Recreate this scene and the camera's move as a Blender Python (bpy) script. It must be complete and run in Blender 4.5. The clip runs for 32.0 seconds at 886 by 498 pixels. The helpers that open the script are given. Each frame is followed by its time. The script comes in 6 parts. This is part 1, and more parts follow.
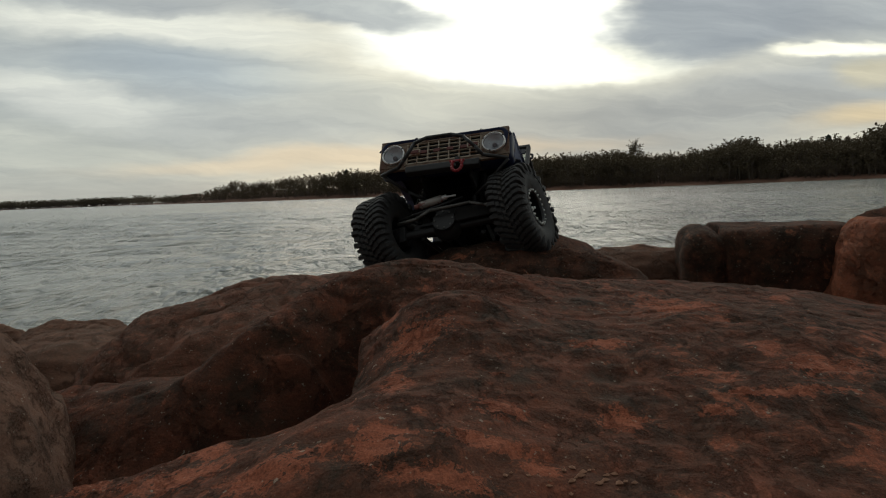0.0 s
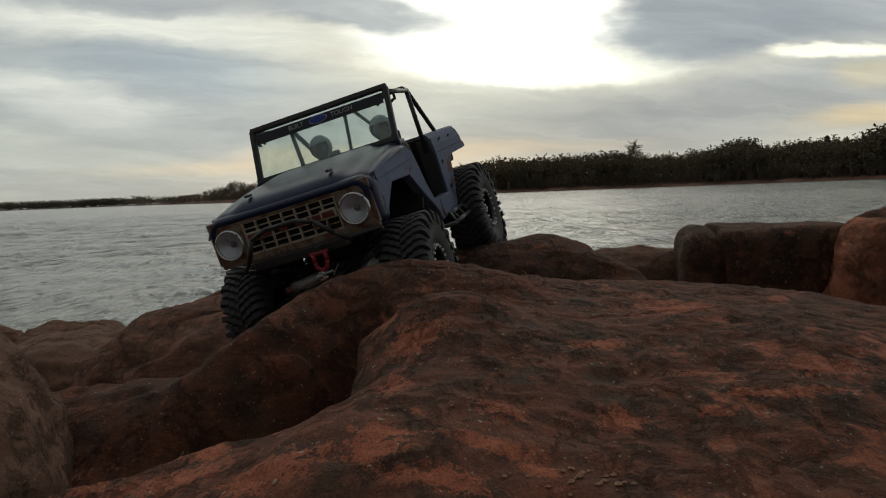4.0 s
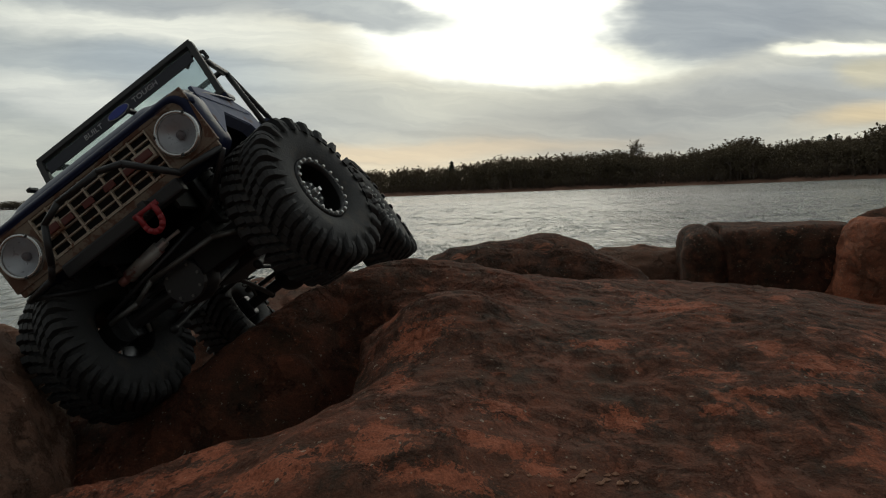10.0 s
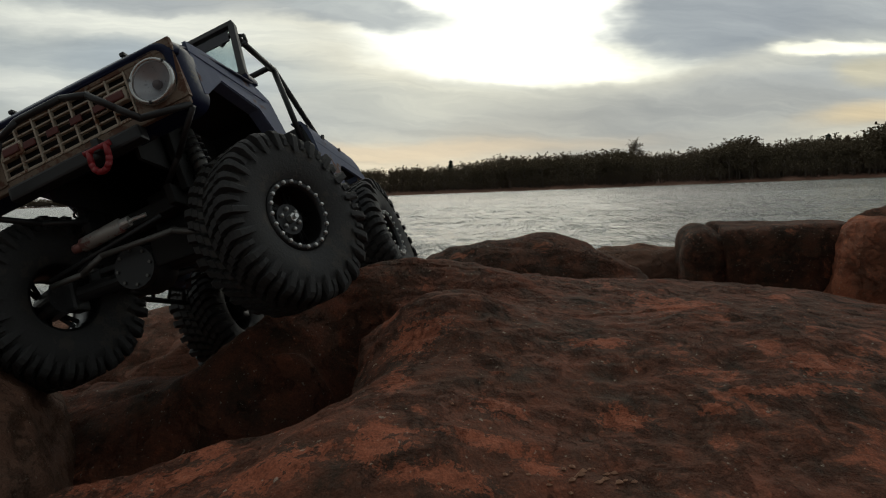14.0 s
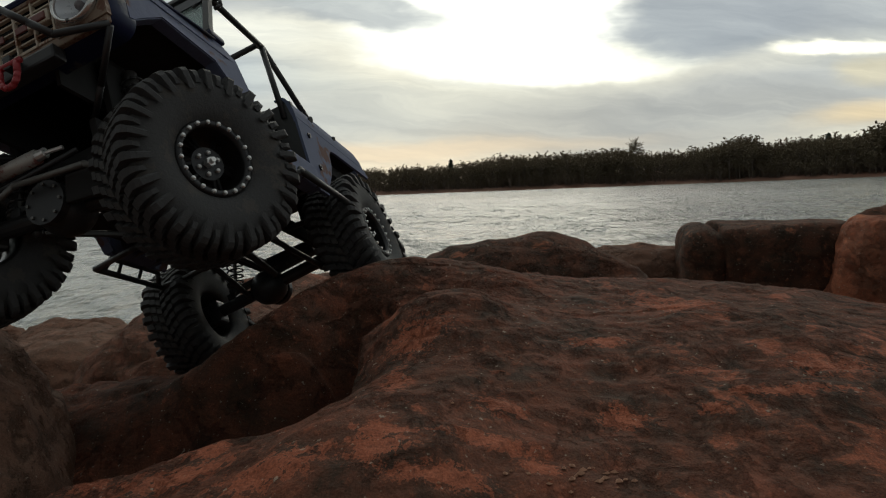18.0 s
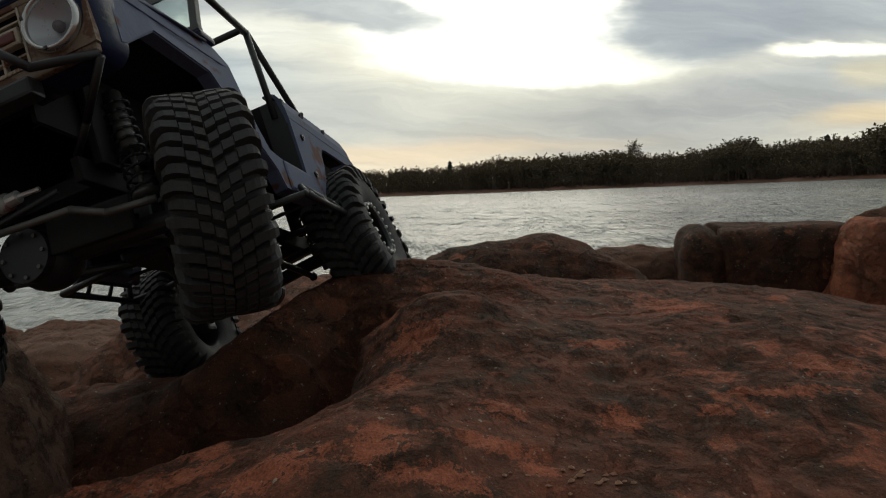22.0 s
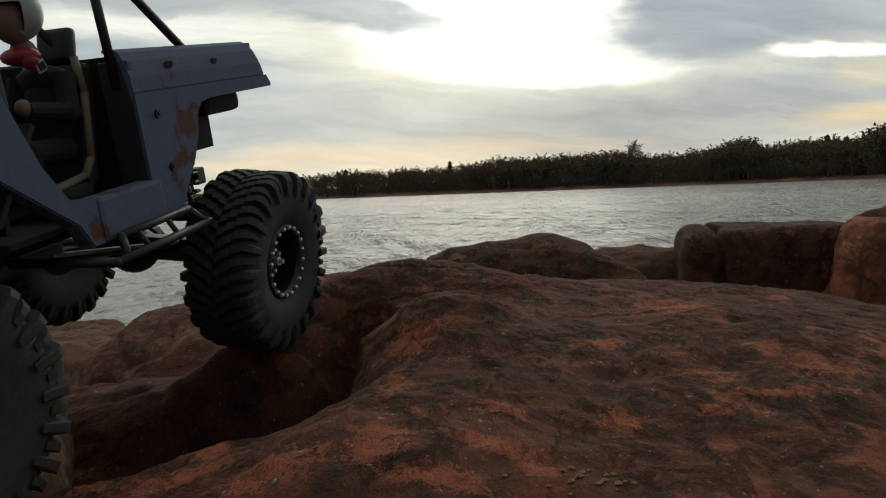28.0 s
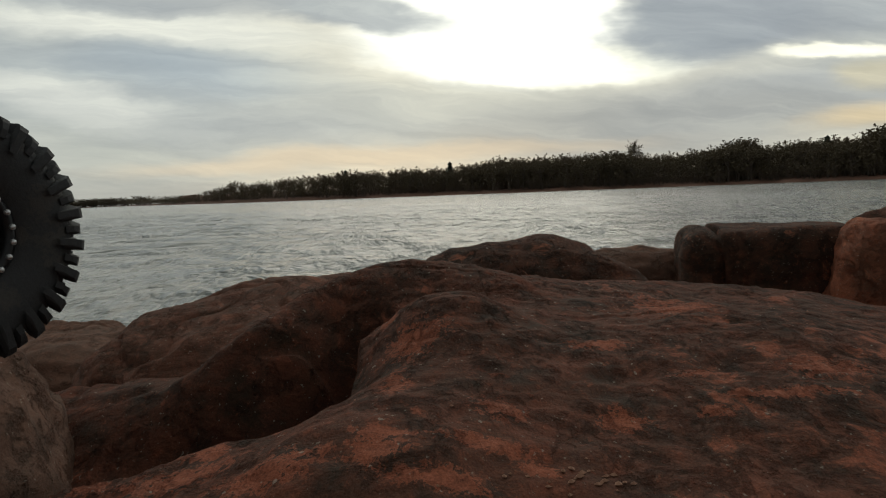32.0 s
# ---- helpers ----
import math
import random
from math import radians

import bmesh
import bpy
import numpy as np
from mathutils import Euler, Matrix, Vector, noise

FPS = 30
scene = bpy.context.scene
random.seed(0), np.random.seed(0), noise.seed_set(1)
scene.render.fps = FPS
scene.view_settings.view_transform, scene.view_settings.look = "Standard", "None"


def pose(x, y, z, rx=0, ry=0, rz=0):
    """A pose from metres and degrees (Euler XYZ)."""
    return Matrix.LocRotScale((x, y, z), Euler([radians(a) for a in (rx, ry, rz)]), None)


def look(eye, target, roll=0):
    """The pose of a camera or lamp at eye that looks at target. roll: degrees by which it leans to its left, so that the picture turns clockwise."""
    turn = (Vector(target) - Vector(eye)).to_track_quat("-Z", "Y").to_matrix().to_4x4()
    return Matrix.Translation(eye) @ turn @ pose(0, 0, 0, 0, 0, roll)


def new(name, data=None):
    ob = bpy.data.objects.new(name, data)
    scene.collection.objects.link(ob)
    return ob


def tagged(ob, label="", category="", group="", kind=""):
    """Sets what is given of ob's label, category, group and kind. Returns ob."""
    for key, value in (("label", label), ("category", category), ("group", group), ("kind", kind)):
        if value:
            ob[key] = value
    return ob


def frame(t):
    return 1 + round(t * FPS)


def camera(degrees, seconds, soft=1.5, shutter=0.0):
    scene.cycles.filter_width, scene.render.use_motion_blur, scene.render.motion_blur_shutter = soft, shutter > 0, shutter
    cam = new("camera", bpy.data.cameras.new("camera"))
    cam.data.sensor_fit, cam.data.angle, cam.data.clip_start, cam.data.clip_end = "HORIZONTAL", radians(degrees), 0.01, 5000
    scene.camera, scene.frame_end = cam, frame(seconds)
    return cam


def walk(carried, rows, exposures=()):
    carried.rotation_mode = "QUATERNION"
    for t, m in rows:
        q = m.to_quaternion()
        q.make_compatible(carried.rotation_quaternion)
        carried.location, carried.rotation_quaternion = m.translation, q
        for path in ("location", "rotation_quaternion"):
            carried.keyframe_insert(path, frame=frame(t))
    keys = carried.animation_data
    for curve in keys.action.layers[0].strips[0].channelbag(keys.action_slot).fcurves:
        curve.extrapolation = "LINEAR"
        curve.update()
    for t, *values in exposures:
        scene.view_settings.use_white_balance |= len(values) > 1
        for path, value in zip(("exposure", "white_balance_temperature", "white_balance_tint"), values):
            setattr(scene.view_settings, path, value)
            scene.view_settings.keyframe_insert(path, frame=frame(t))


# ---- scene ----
cam = camera(59.41, 32.0, soft=1.1)
EYE = (0.0, 0.0, 0.85)

# small sway of the little tripod: seconds, degrees up, degrees to the left
SWAY = [
    (0.0, -0.067, 0.063), (0.5, 0.0, 0.0), (1.0, 0.0, -0.063), (1.5, -0.192, 0.0), (2.0, -0.384, 0.063), (2.5, -0.254, 0.0),
    (3.0, -0.129, 0.0), (3.5, -0.063, 0.0), (5.5, 0.063, -0.067), (6.0, 0.0, -0.063), (6.5, -0.129, 0.0), (7.0, -0.063, 0.0),
    (7.5, 0.0, -0.063), (8.0, 0.0, -0.254), (8.5, 0.0, -0.254), (9.0, -0.063, -0.129), (9.5, -0.063, 0.063), (10.0, -0.063, 0.125),
    (10.5, -0.063, 0.125), (11.0, -0.063, 0.125), (11.5, -0.254, 0.129), (12.0, -0.254, 0.125), (12.5, -0.192, 0.063), (13.0, -0.192, 0.063),
    (13.5, -0.129, 0.0), (14.0, -0.129, 0.063), (14.5, -0.063, 0.0), (16.5, -0.129, 0.0), (17.0, -0.192, 0.0), (17.5, -0.192, 0.063),
    (18.0, -0.192, 0.063), (18.5, -0.129, 0.063), (19.0, -0.063, 0.0), (19.5, 0.0, 0.0), (20.0, 0.0, 0.0), (20.5, -0.063, 0.0),
    (21.0, -0.063, 0.0), (21.5, -0.063, 0.0), (22.0, -0.063, 0.0), (22.5, 0.0, 0.0), (23.0, -0.063, 0.0), (23.5, -0.129, 0.063),
    (24.0, -0.192, 0.067), (24.5, -0.192, 0.063), (25.0, -0.129, 0.063), (25.5, -0.063, 0.0), (27.5, 0.0, 0.0), (28.0, -0.063, 0.0),
    (28.5, -0.063, 0.0), (29.0, -0.063, 0.0), (29.5, 0.0, 0.0), (30.0, 0.063, -0.063), (30.5, 0.063, -0.063), (31.0, 0.063, -0.063),
    (31.5, 0.0, 0.0), (32.0, 0.0, 0.0),
]
CAMERA = pose(*EYE, 90 - 4.08) @ pose(0, 0, 0, 0, 0, -2.23)
walk(cam, [(t, CAMERA @ pose(0, 0, 0, up, left, 0)) for t, up, left in SWAY], ((0, 0.0), (14, 0.0), (17, 0.2), (29, 0.2), (30.5, 0.0), (32, 0.0)))

# ---- world, sun and exposure ----
scene.view_settings.exposure = 0.0
SUN_AZ, SUN_EL = radians(5.0), radians(17.0)


def ramp(nodes, links, src, stops, mode="LINEAR"):
    r = nodes.new("ShaderNodeValToRGB")
    r.color_ramp.interpolation = mode
    els = r.color_ramp.elements
    while len(els) < len(stops):
        els.new(0.5)
    for e, (p, c) in zip(els, stops):
        e.position = p
        e.color = (c, c, c, 1) if isinstance(c, (int, float)) else (*c, 1)
    links.new(src, r.inputs[0])
    return r.outputs[0]


def maths(nodes, links, op, a, b=None, c=None):
    m = nodes.new("ShaderNodeMath")
    m.operation = op
    for i, v in enumerate((a, b, c)):
        if v is None:
            continue
        if isinstance(v, (int, float)):
            m.inputs[i].default_value = v
        else:
            links.new(v, m.inputs[i])
    return m.outputs[0]


def mix(nodes, links, fac, a, b, blend="MIX"):
    m = nodes.new("ShaderNodeMix")
    m.data_type, m.blend_type = "RGBA", blend
    for k, v in ((0, fac), (6, a), (7, b)):
        if isinstance(v, (int, float)):
            m.inputs[k].default_value = v if k == 0 else (v, v, v, 1)
        elif isinstance(v, tuple):
            m.inputs[k].default_value = (*v, 1)
        else:
            links.new(v, m.inputs[k])
    return m.outputs[2]


def noise_node(nodes, links, vec, scale, detail=4.0, rough=0.55, dist=0.0):
    n = nodes.new("ShaderNodeTexNoise")
    n.inputs["Scale"].default_value, n.inputs["Detail"].default_value = scale, detail
    n.inputs["Roughness"].default_value, n.inputs["Distortion"].default_value = rough, dist
    if vec is not None:
        links.new(vec, n.inputs["Vector"])
    return n


def make_world():
    world = bpy.data.worlds.new("evening_sky")
    scene.world = world
    world.use_nodes = True
    nt = world.node_tree
    nodes, links = nt.nodes, nt.links
    nodes.clear()
    coord = nodes.new("ShaderNodeTexCoord")
    sep = nodes.new("ShaderNodeSeparateXYZ")
    links.new(coord.outputs["Generated"], sep.inputs[0])
    X, Y, Z = sep.outputs
    M = lambda op, a, b=None, c=None: maths(nodes, links, op, a, b, c)
    ya = M("MAXIMUM", M("ABSOLUTE", Y), 0.25)
    az, el = M("DIVIDE", X, ya), M("DIVIDE", M("MAXIMUM", Z, 0.0), ya)
    # cloud layer seen in perspective, streaky towards the horizon
    den = M("ADD", M("MAXIMUM", Z, 0.0), 0.10)
    flat = nodes.new("ShaderNodeCombineXYZ")
    links.new(M("DIVIDE", X, den), flat.inputs[0])
    links.new(M("DIVIDE", Y, den), flat.inputs[1])
    big = noise_node(nodes, links, flat.outputs[0], 0.55, 5, 0.55, 0.6).outputs["Fac"]
    fine = noise_node(nodes, links, flat.outputs[0], 1.7, 6, 0.6, 0.4).outputs["Fac"]
    dirs = nodes.new("ShaderNodeCombineXYZ")
    links.new(az, dirs.inputs[0])
    links.new(M("MULTIPLY", el, 2.6), dirs.inputs[1])
    warp = noise_node(nodes, links, dirs.outputs[0], 3.2, 5, 0.6)
    wsep = nodes.new("ShaderNodeSeparateColor")
    links.new(warp.outputs["Color"], wsep.inputs[0])
    waz = M("ADD", az, M("MULTIPLY_ADD", wsep.outputs[0], 0.22, -0.11))
    wel = M("ADD", el, M("MULTIPLY_ADD", wsep.outputs[1], 0.07, -0.035))

    front = nodes.new("ShaderNodeMapRange")
    links.new(Y, front.inputs[0])
    front.inputs[1].default_value, front.inputs[2].default_value = 0.25, 0.5

    def cloud(a0, e0, ra, re, tilt=0.0, soft=0.45, wa=None, we=None):
        a, e = (waz if wa is None else wa), (wel if we is None else we)
        da, de = M("SUBTRACT", a, a0), M("SUBTRACT", e, e0)
        c, s = math.cos(tilt), math.sin(tilt)
        u = M("DIVIDE", M("MULTIPLY_ADD", da, c, M("MULTIPLY", de, s)), ra)
        v = M("DIVIDE", M("MULTIPLY_ADD", de, c, M("MULTIPLY", da, -s)), re)
        d = M("SQRT", M("ADD", M("MULTIPLY", u, u), M("MULTIPLY", v, v)))
        r = nodes.new("ShaderNodeMapRange")
        r.interpolation_type = "SMOOTHERSTEP"
        links.new(d, r.inputs[0])
        for i, val in ((1, 1 + soft), (2, 1 - soft), (3, 0.0), (4, 1.0)):
            r.inputs[i].default_value = val
        return M("MULTIPLY", r.outputs[0], front.outputs[0])

    sky = nodes.new("ShaderNodeTexSky")
    sky.sky_type, sky.sun_disc = "NISHITA", False
    sky.sun_elevation, sky.sun_rotation = SUN_EL, SUN_AZ
    blue = mix(nodes, links, 1.0, sky.outputs[0], (0.10, 0.10, 0.10), "MULTIPLY")
    cover = ramp(nodes, links, big, [(0.30, (0.33, 0.355, 0.39)), (0.48, (0.43, 0.45, 0.465)), (0.62, (0.58, 0.59, 0.58)), (0.75, (0.72, 0.71, 0.67))])
    cover = mix(nodes, links, 0.55, cover, ramp(nodes, links, fine, [(0.3, (0.36, 0.385, 0.42)), (0.7, (0.64, 0.645, 0.62))]))
    col = mix(nodes, links, 0.86, blue, cover)

    def lay(col, mask, shade, strength=1.0):
        m = M("MULTIPLY", mask, strength) if strength != 1.0 else mask
        return mix(nodes, links, m, col, shade)

    # left dark sheet
    col = lay(col, cloud(-0.320, 0.137, 0.307, 0.058, -0.140, 0.6), (0.38, 0.42, 0.47), 0.62)
    # left pale streak
    col = lay(col, cloud(-0.451, 0.128, 0.168, 0.022, -0.279, 0.7), (0.80, 0.80, 0.77), 0.6)
    # thin place where the blue shows
    col = lay(col, cloud(-0.300, 0.163, 0.165, 0.032, -0.140, 0.8), (0.42, 0.49, 0.57), 0.55)
    # low grey haze over the open water
    col = lay(col, cloud(-0.460, 0.050, 0.280, 0.052, -0.060, 0.7), (0.43, 0.455, 0.46), 0.6)
    # upper pale streak
    col = lay(col, cloud(-0.372, 0.225, 0.241, 0.020, -0.105, 0.7), (0.84, 0.84, 0.80), 0.85)
    # top left grey
    col = lay(col, cloud(-0.249, 0.248, 0.241, 0.016, -0.070, 0.6), (0.42, 0.45, 0.5), 0.45)
    # lower grey sheet
    col = lay(col, cloud(0.004, 0.107, 0.307, 0.031, 0.052, 0.6), (0.46, 0.48, 0.5), 0.8)
    # lower grey right
    col = lay(col, cloud(0.417, 0.102, 0.241, 0.033, 0.105, 0.6), (0.45, 0.47, 0.5), 0.8)
    # glow round the opening
    col = lay(col, cloud(0.079, 0.193, 0.263, 0.109, 0.070, 0.8), (0.82, 0.79, 0.68), 0.6)
    # opening
    col = lay(col, cloud(0.073, 0.215, 0.182, 0.080, -0.070, 0.35), (1.5, 1.48, 1.38), 1)
    # opening low lobe
    col = lay(col, cloud(0.158, 0.158, 0.146, 0.032, -0.045, 0.30), (1.42, 1.38, 1.2), 1)
    # the opening goes on above
    col = lay(col, cloud(0.08, 0.75, 0.62, 0.36, 0.0, 0.5), (1.55, 1.53, 1.42), 0.9)
    # upper dark tongue
    col = lay(col, cloud(-0.106, 0.234, 0.139, 0.018, -0.157, 0.5), (0.42, 0.45, 0.49), 0.9)
    # right dark cloud
    col = lay(col, cloud(0.345, 0.212, 0.139, 0.064, 0.140, 0.4), (0.36, 0.395, 0.45), 0.95)
    # ragged lower edge of the opening
    col = lay(col, cloud(0.185, 0.150, 0.062, 0.013, -0.05, 0.5), (1.35, 1.31, 1.15), 1)
    # right dark cloud top
    col = lay(col, cloud(0.468, 0.214, 0.168, 0.036, 0.000, 0.5), (0.4, 0.43, 0.48), 0.8)
    # right streak
    col = lay(col, cloud(0.497, 0.163, 0.084, 0.011, 0.035, 0.4), (1.3, 1.25, 1.08), 1)
    # right streak low
    col = lay(col, cloud(0.554, 0.132, 0.051, 0.018, 0.087, 0.6), (0.75, 0.66, 0.46), 0.6)
    # low grey sheet over the woods
    col = lay(col, cloud(0.30, 0.072, 0.36, 0.040, 0.04, 0.6), (0.40, 0.405, 0.41), 0.85)
    # warm band
    col = lay(col, cloud(-0.085, 0.053, 0.277, 0.012, 0.026, 0.8), (0.86, 0.68, 0.49), 0.6)
    # warm band right
    col = lay(col, cloud(0.560, 0.078, 0.085, 0.016, 0.052, 0.9), (0.98, 0.74, 0.42), 0.55)
    # fine streaks
    thin = nodes.new("ShaderNodeCombineXYZ")
    links.new(waz, thin.inputs[0])
    links.new(M("MULTIPLY_ADD", waz, 0.9, M("MULTIPLY", wel, 9.0)), thin.inputs[1])
    wisp = noise_node(nodes, links, thin.outputs[0], 3.4, 7, 0.62, 0.5).outputs["Fac"]
    col = mix(nodes, links, 1.0, col, ramp(nodes, links, wisp, [(0.30, (0.84, 0.85, 0.87)), (0.52, (1.0, 1.0, 1.0)), (0.72, (1.20, 1.19, 1.15))]), "MULTIPLY")
    # slightly darker and warmer haze just above the far shore
    haze = nodes.new("ShaderNodeMapRange")
    links.new(el, haze.inputs[0])
    for i, val in ((1, 0.0), (2, 0.045), (3, 1.0), (4, 0.0)):
        haze.inputs[i].default_value = val
    col = lay(col, haze.outputs[0], (0.44, 0.435, 0.42), 0.5)
    # dusk: the sky grows dim overhead and away from the sun
    away = nodes.new("ShaderNodeMapRange")
    away.interpolation_type = "SMOOTHSTEP"
    links.new(M("MULTIPLY_ADD", Z, 0.45, Y), away.inputs[0])
    for i, val in ((1, -0.35), (2, 0.85), (3, 0.34), (4, 1.0)):
        away.inputs[i].default_value = val
    col = mix(nodes, links, 1.0, col, away.outputs[0], "MULTIPLY")
    col = mix(nodes, links, 1.0, col, (0.98, 1.0, 0.94), "MULTIPLY")
    bg = nodes.new("ShaderNodeBackground")
    links.new(col, bg.inputs[0])
    bg.inputs[1].default_value = 1.0
    out = nodes.new("ShaderNodeOutputWorld")
    links.new(bg.outputs[0], out.inputs[0])


make_world()
sun = new("sun", bpy.data.lights.new("sun", "SUN"))
sun.data.energy, sun.data.angle, sun.data.color = 0.15, radians(40), (1.0, 0.90, 0.77)
sun.matrix_world = look((math.sin(SUN_AZ) * math.cos(SUN_EL) * 40, math.cos(SUN_AZ) * math.cos(SUN_EL) * 40, math.sin(SUN_EL) * 40), (0, 0, 0))


# ---- materials ----
def material(name):
    m = bpy.data.materials.new(name)
    m.use_nodes = True
    nodes, links = m.node_tree.nodes, m.node_tree.links
    return m, nodes, links, nodes["Principled BSDF"]


def bump(nodes, links, height, strength, distance, normal=None):
    b = nodes.new("ShaderNodeBump")
    b.inputs["Strength"].default_value, b.inputs["Distance"].default_value = strength, distance
    links.new(height, b.inputs["Height"])
    if normal is not None:
        links.new(normal, b.inputs["Normal"])
    return b.outputs[0]


def object_coord(nodes, links, scale=(1, 1, 1), turn=(0, 0, 0)):
    c = nodes.new("ShaderNodeTexCoord")
    m = nodes.new("ShaderNodeMapping")
    m.inputs["Scale"].default_value, m.inputs["Rotation"].default_value = scale, turn
    links.new(c.outputs["Object"], m.inputs[0])
    return m.outputs[0]


def plain(name, colour, rough=0.5, metal=0.0, vary=0.25, scale=60.0, relief=0.0, wear=None, wear_at=0.62, coat=0.0, wear_fine=0.35):
    """A surface with grain at two scales; wear: a second colour in worn patches."""
    m, nodes, links, b = material(name)
    v = object_coord(nodes, links)
    n1 = noise_node(nodes, links, v, scale, 5, 0.6).outputs["Fac"]
    n2 = noise_node(nodes, links, v, scale * 0.13, 3, 0.55).outputs["Fac"]
    lo = tuple(c * (1 - vary) for c in colour)
    hi = tuple(min(1, c * (1 + vary)) for c in colour)
    col = mix(nodes, links, n1, lo, hi)
    col = mix(nodes, links, maths(nodes, links, "MULTIPLY", n2, 0.6), col, tuple(c * (1 - vary * 0.8) for c in colour))
    if wear is not None:
        w = maths(nodes, links, "MULTIPLY_ADD", n1, wear_fine, maths(nodes, links, "MULTIPLY", n2, 1.1 - wear_fine))
        mask = ramp(nodes, links, w, [(wear_at, 0.0), (wear_at + 0.06, 1.0)])
        col = mix(nodes, links, mask, col, wear)
    links.new(col, b.inputs["Base Color"])
    links.new(maths(nodes, links, "MULTIPLY_ADD", n1, 0.25, rough - 0.12), b.inputs["Roughness"])
    b.inputs["Metallic"].default_value = metal
    b.inputs["Coat Weight"].default_value = coat
    if relief:
        links.new(bump(nodes, links, n1, 0.6, relief), b.inputs["Normal"])
    return m


def sandstone(name, dark, red, orange, varnish=0.5, turn=(0.25, 0.12, 0.4), seed=0.0, scuffs=(), relief=1.0):
    """Weathered red sandstone: mottled bedding, dark lichen, flaked orange scuffs, pale grit, pits."""
    m, nodes, links, b = material(name)
    N = lambda v, s, d, r, k=0.0: noise_node(nodes, links, v, s, d, r, k).outputs["Fac"]
    R = lambda src, *stops: ramp(nodes, links, src, list(stops))
    M = lambda op, a, c=None, d=None: maths(nodes, links, op, a, c, d)
    base = object_coord(nodes, links, (1.1, 0.8, 1.2))
    off = nodes.new("ShaderNodeVectorMath")
    off.operation = "ADD"
    links.new(base, off.inputs[0])
    off.inputs[1].default_value = (seed, seed * 0.7, seed * 1.3)
    v = off.outputs[0]
    bed = object_coord(nodes, links, (5.0, 9.0, 60.0), turn)
    big = N(v, 9.0, 6, 0.65, 0.3)
    mid = N(v, 55.0, 6, 0.7, 0.3)
    streak = N(bed, 2.6, 7, 0.7, 0.25)
    speck = N(v, 190.0, 4, 0.72, 0.3)
    grain = N(v, 800.0, 3, 0.75)
    flake = N(v, 28.0, 8, 0.74, 0.4)
    patch = N(v, 22.0, 5, 0.62, 0.5)
    mott = M("MULTIPLY_ADD", mid, 0.42, M("MULTIPLY_ADD", patch, 0.52, M("MULTIPLY", streak, 0.06)))
    col = mix(nodes, links, R(mott, (0.39, 0.0), (0.62, 1.0)), dark, red)
    # dark lichen and varnish in ragged patches
    lich = M("MULTIPLY_ADD", big, 0.40, M("MULTIPLY_ADD", flake, 0.30, M("MULTIPLY", speck, 0.30)))
    col = mix(nodes, links, M("MULTIPLY", R(lich, (0.47, 0.0), (0.56, 1.0)), varnish), col, (dark[0] * 0.56, dark[0] * 0.47, dark[0] * 0.36))
    # orange flakes where the skin has come off, in clusters
    fl = M("MULTIPLY_ADD", flake, 0.62, M("MULTIPLY", N(v, 7.0, 3, 0.5), 0.38))
    fresh = R(fl, (0.575, 0.0), (0.615, 0.65))
    for cx, cy, cz, rx, ry, rz in scuffs:
        d = nodes.new("ShaderNodeVectorMath")
        d.operation = "SUBTRACT"
        links.new(object_coord(nodes, links), d.inputs[0])
        d.inputs[1].default_value = (cx, cy, cz)
        e = nodes.new("ShaderNodeVectorMath")
        e.operation = "DIVIDE"
        links.new(d.outputs[0], e.inputs[0])
        e.inputs[1].default_value = (rx, ry, rz)
        ln = nodes.new("ShaderNodeVectorMath")
        ln.operation = "LENGTH"
        links.new(e.outputs[0], ln.inputs[0])
        ragged = M("MULTIPLY_ADD", flake, 2.6, M("MULTIPLY_ADD", speck, 4.2, M("SUBTRACT", ln.outputs["Value"], 3.25)))
        fresh = M("MAXIMUM", fresh, R(ragged, (0.76, 0.80), (1.14, 0.0)))
    col = mix(nodes, links, fresh, col, mix(nodes, links, R(speck, (0.36, 0.0), (0.6, 1.0)), tuple(0.6 * c for c in orange), orange))
    s = M("MULTIPLY_ADD", speck, 0.6, M("MULTIPLY", mid, 0.4))
    col = mix(nodes, links, R(s, (0.54, 0.0), (0.63, 0.45)), col, tuple(0.80 * c for c in orange))
    col = mix(nodes, links, R(speck, (0.28, 0.5), (0.40, 0.0)), col, tuple(c * 0.38 for c in dark))
    col = mix(nodes, links, R(N(v, 260.0, 2, 0.5), (0.68, 0.0), (0.74, 0.6)), col, (0.42, 0.36, 0.29))
    col = mix(nodes, links, 0.40, col, mix(nodes, links, R(grain, (0.34, 0.0), (0.66, 1.0)), (0.40, 0.40, 0.40), (1.65, 1.6, 1.55)), "MULTIPLY")
    links.new(col, b.inputs["Base Color"])
    links.new(M("MULTIPLY_ADD", mid, 0.2, 0.78), b.inputs["Roughness"])
    b.inputs["Specular IOR Level"].default_value = 0.12
    n = bump(nodes, links, streak, 0.5, 0.0012 * relief)
    n = bump(nodes, links, R(fl, (0.50, 1.0), (0.55, 0.0)), 0.9, 0.0022, n)
    n = bump(nodes, links, big, 0.8, 0.012, bump(nodes, links, mid, 0.8, 0.0035, n))
    n = bump(nodes, links, speck, 0.7, 0.0014, n)
    n = bump(nodes, links, grain, 0.5, 0.0005, n)
    links.new(n, b.inputs["Normal"])
    return m


MAT = {}
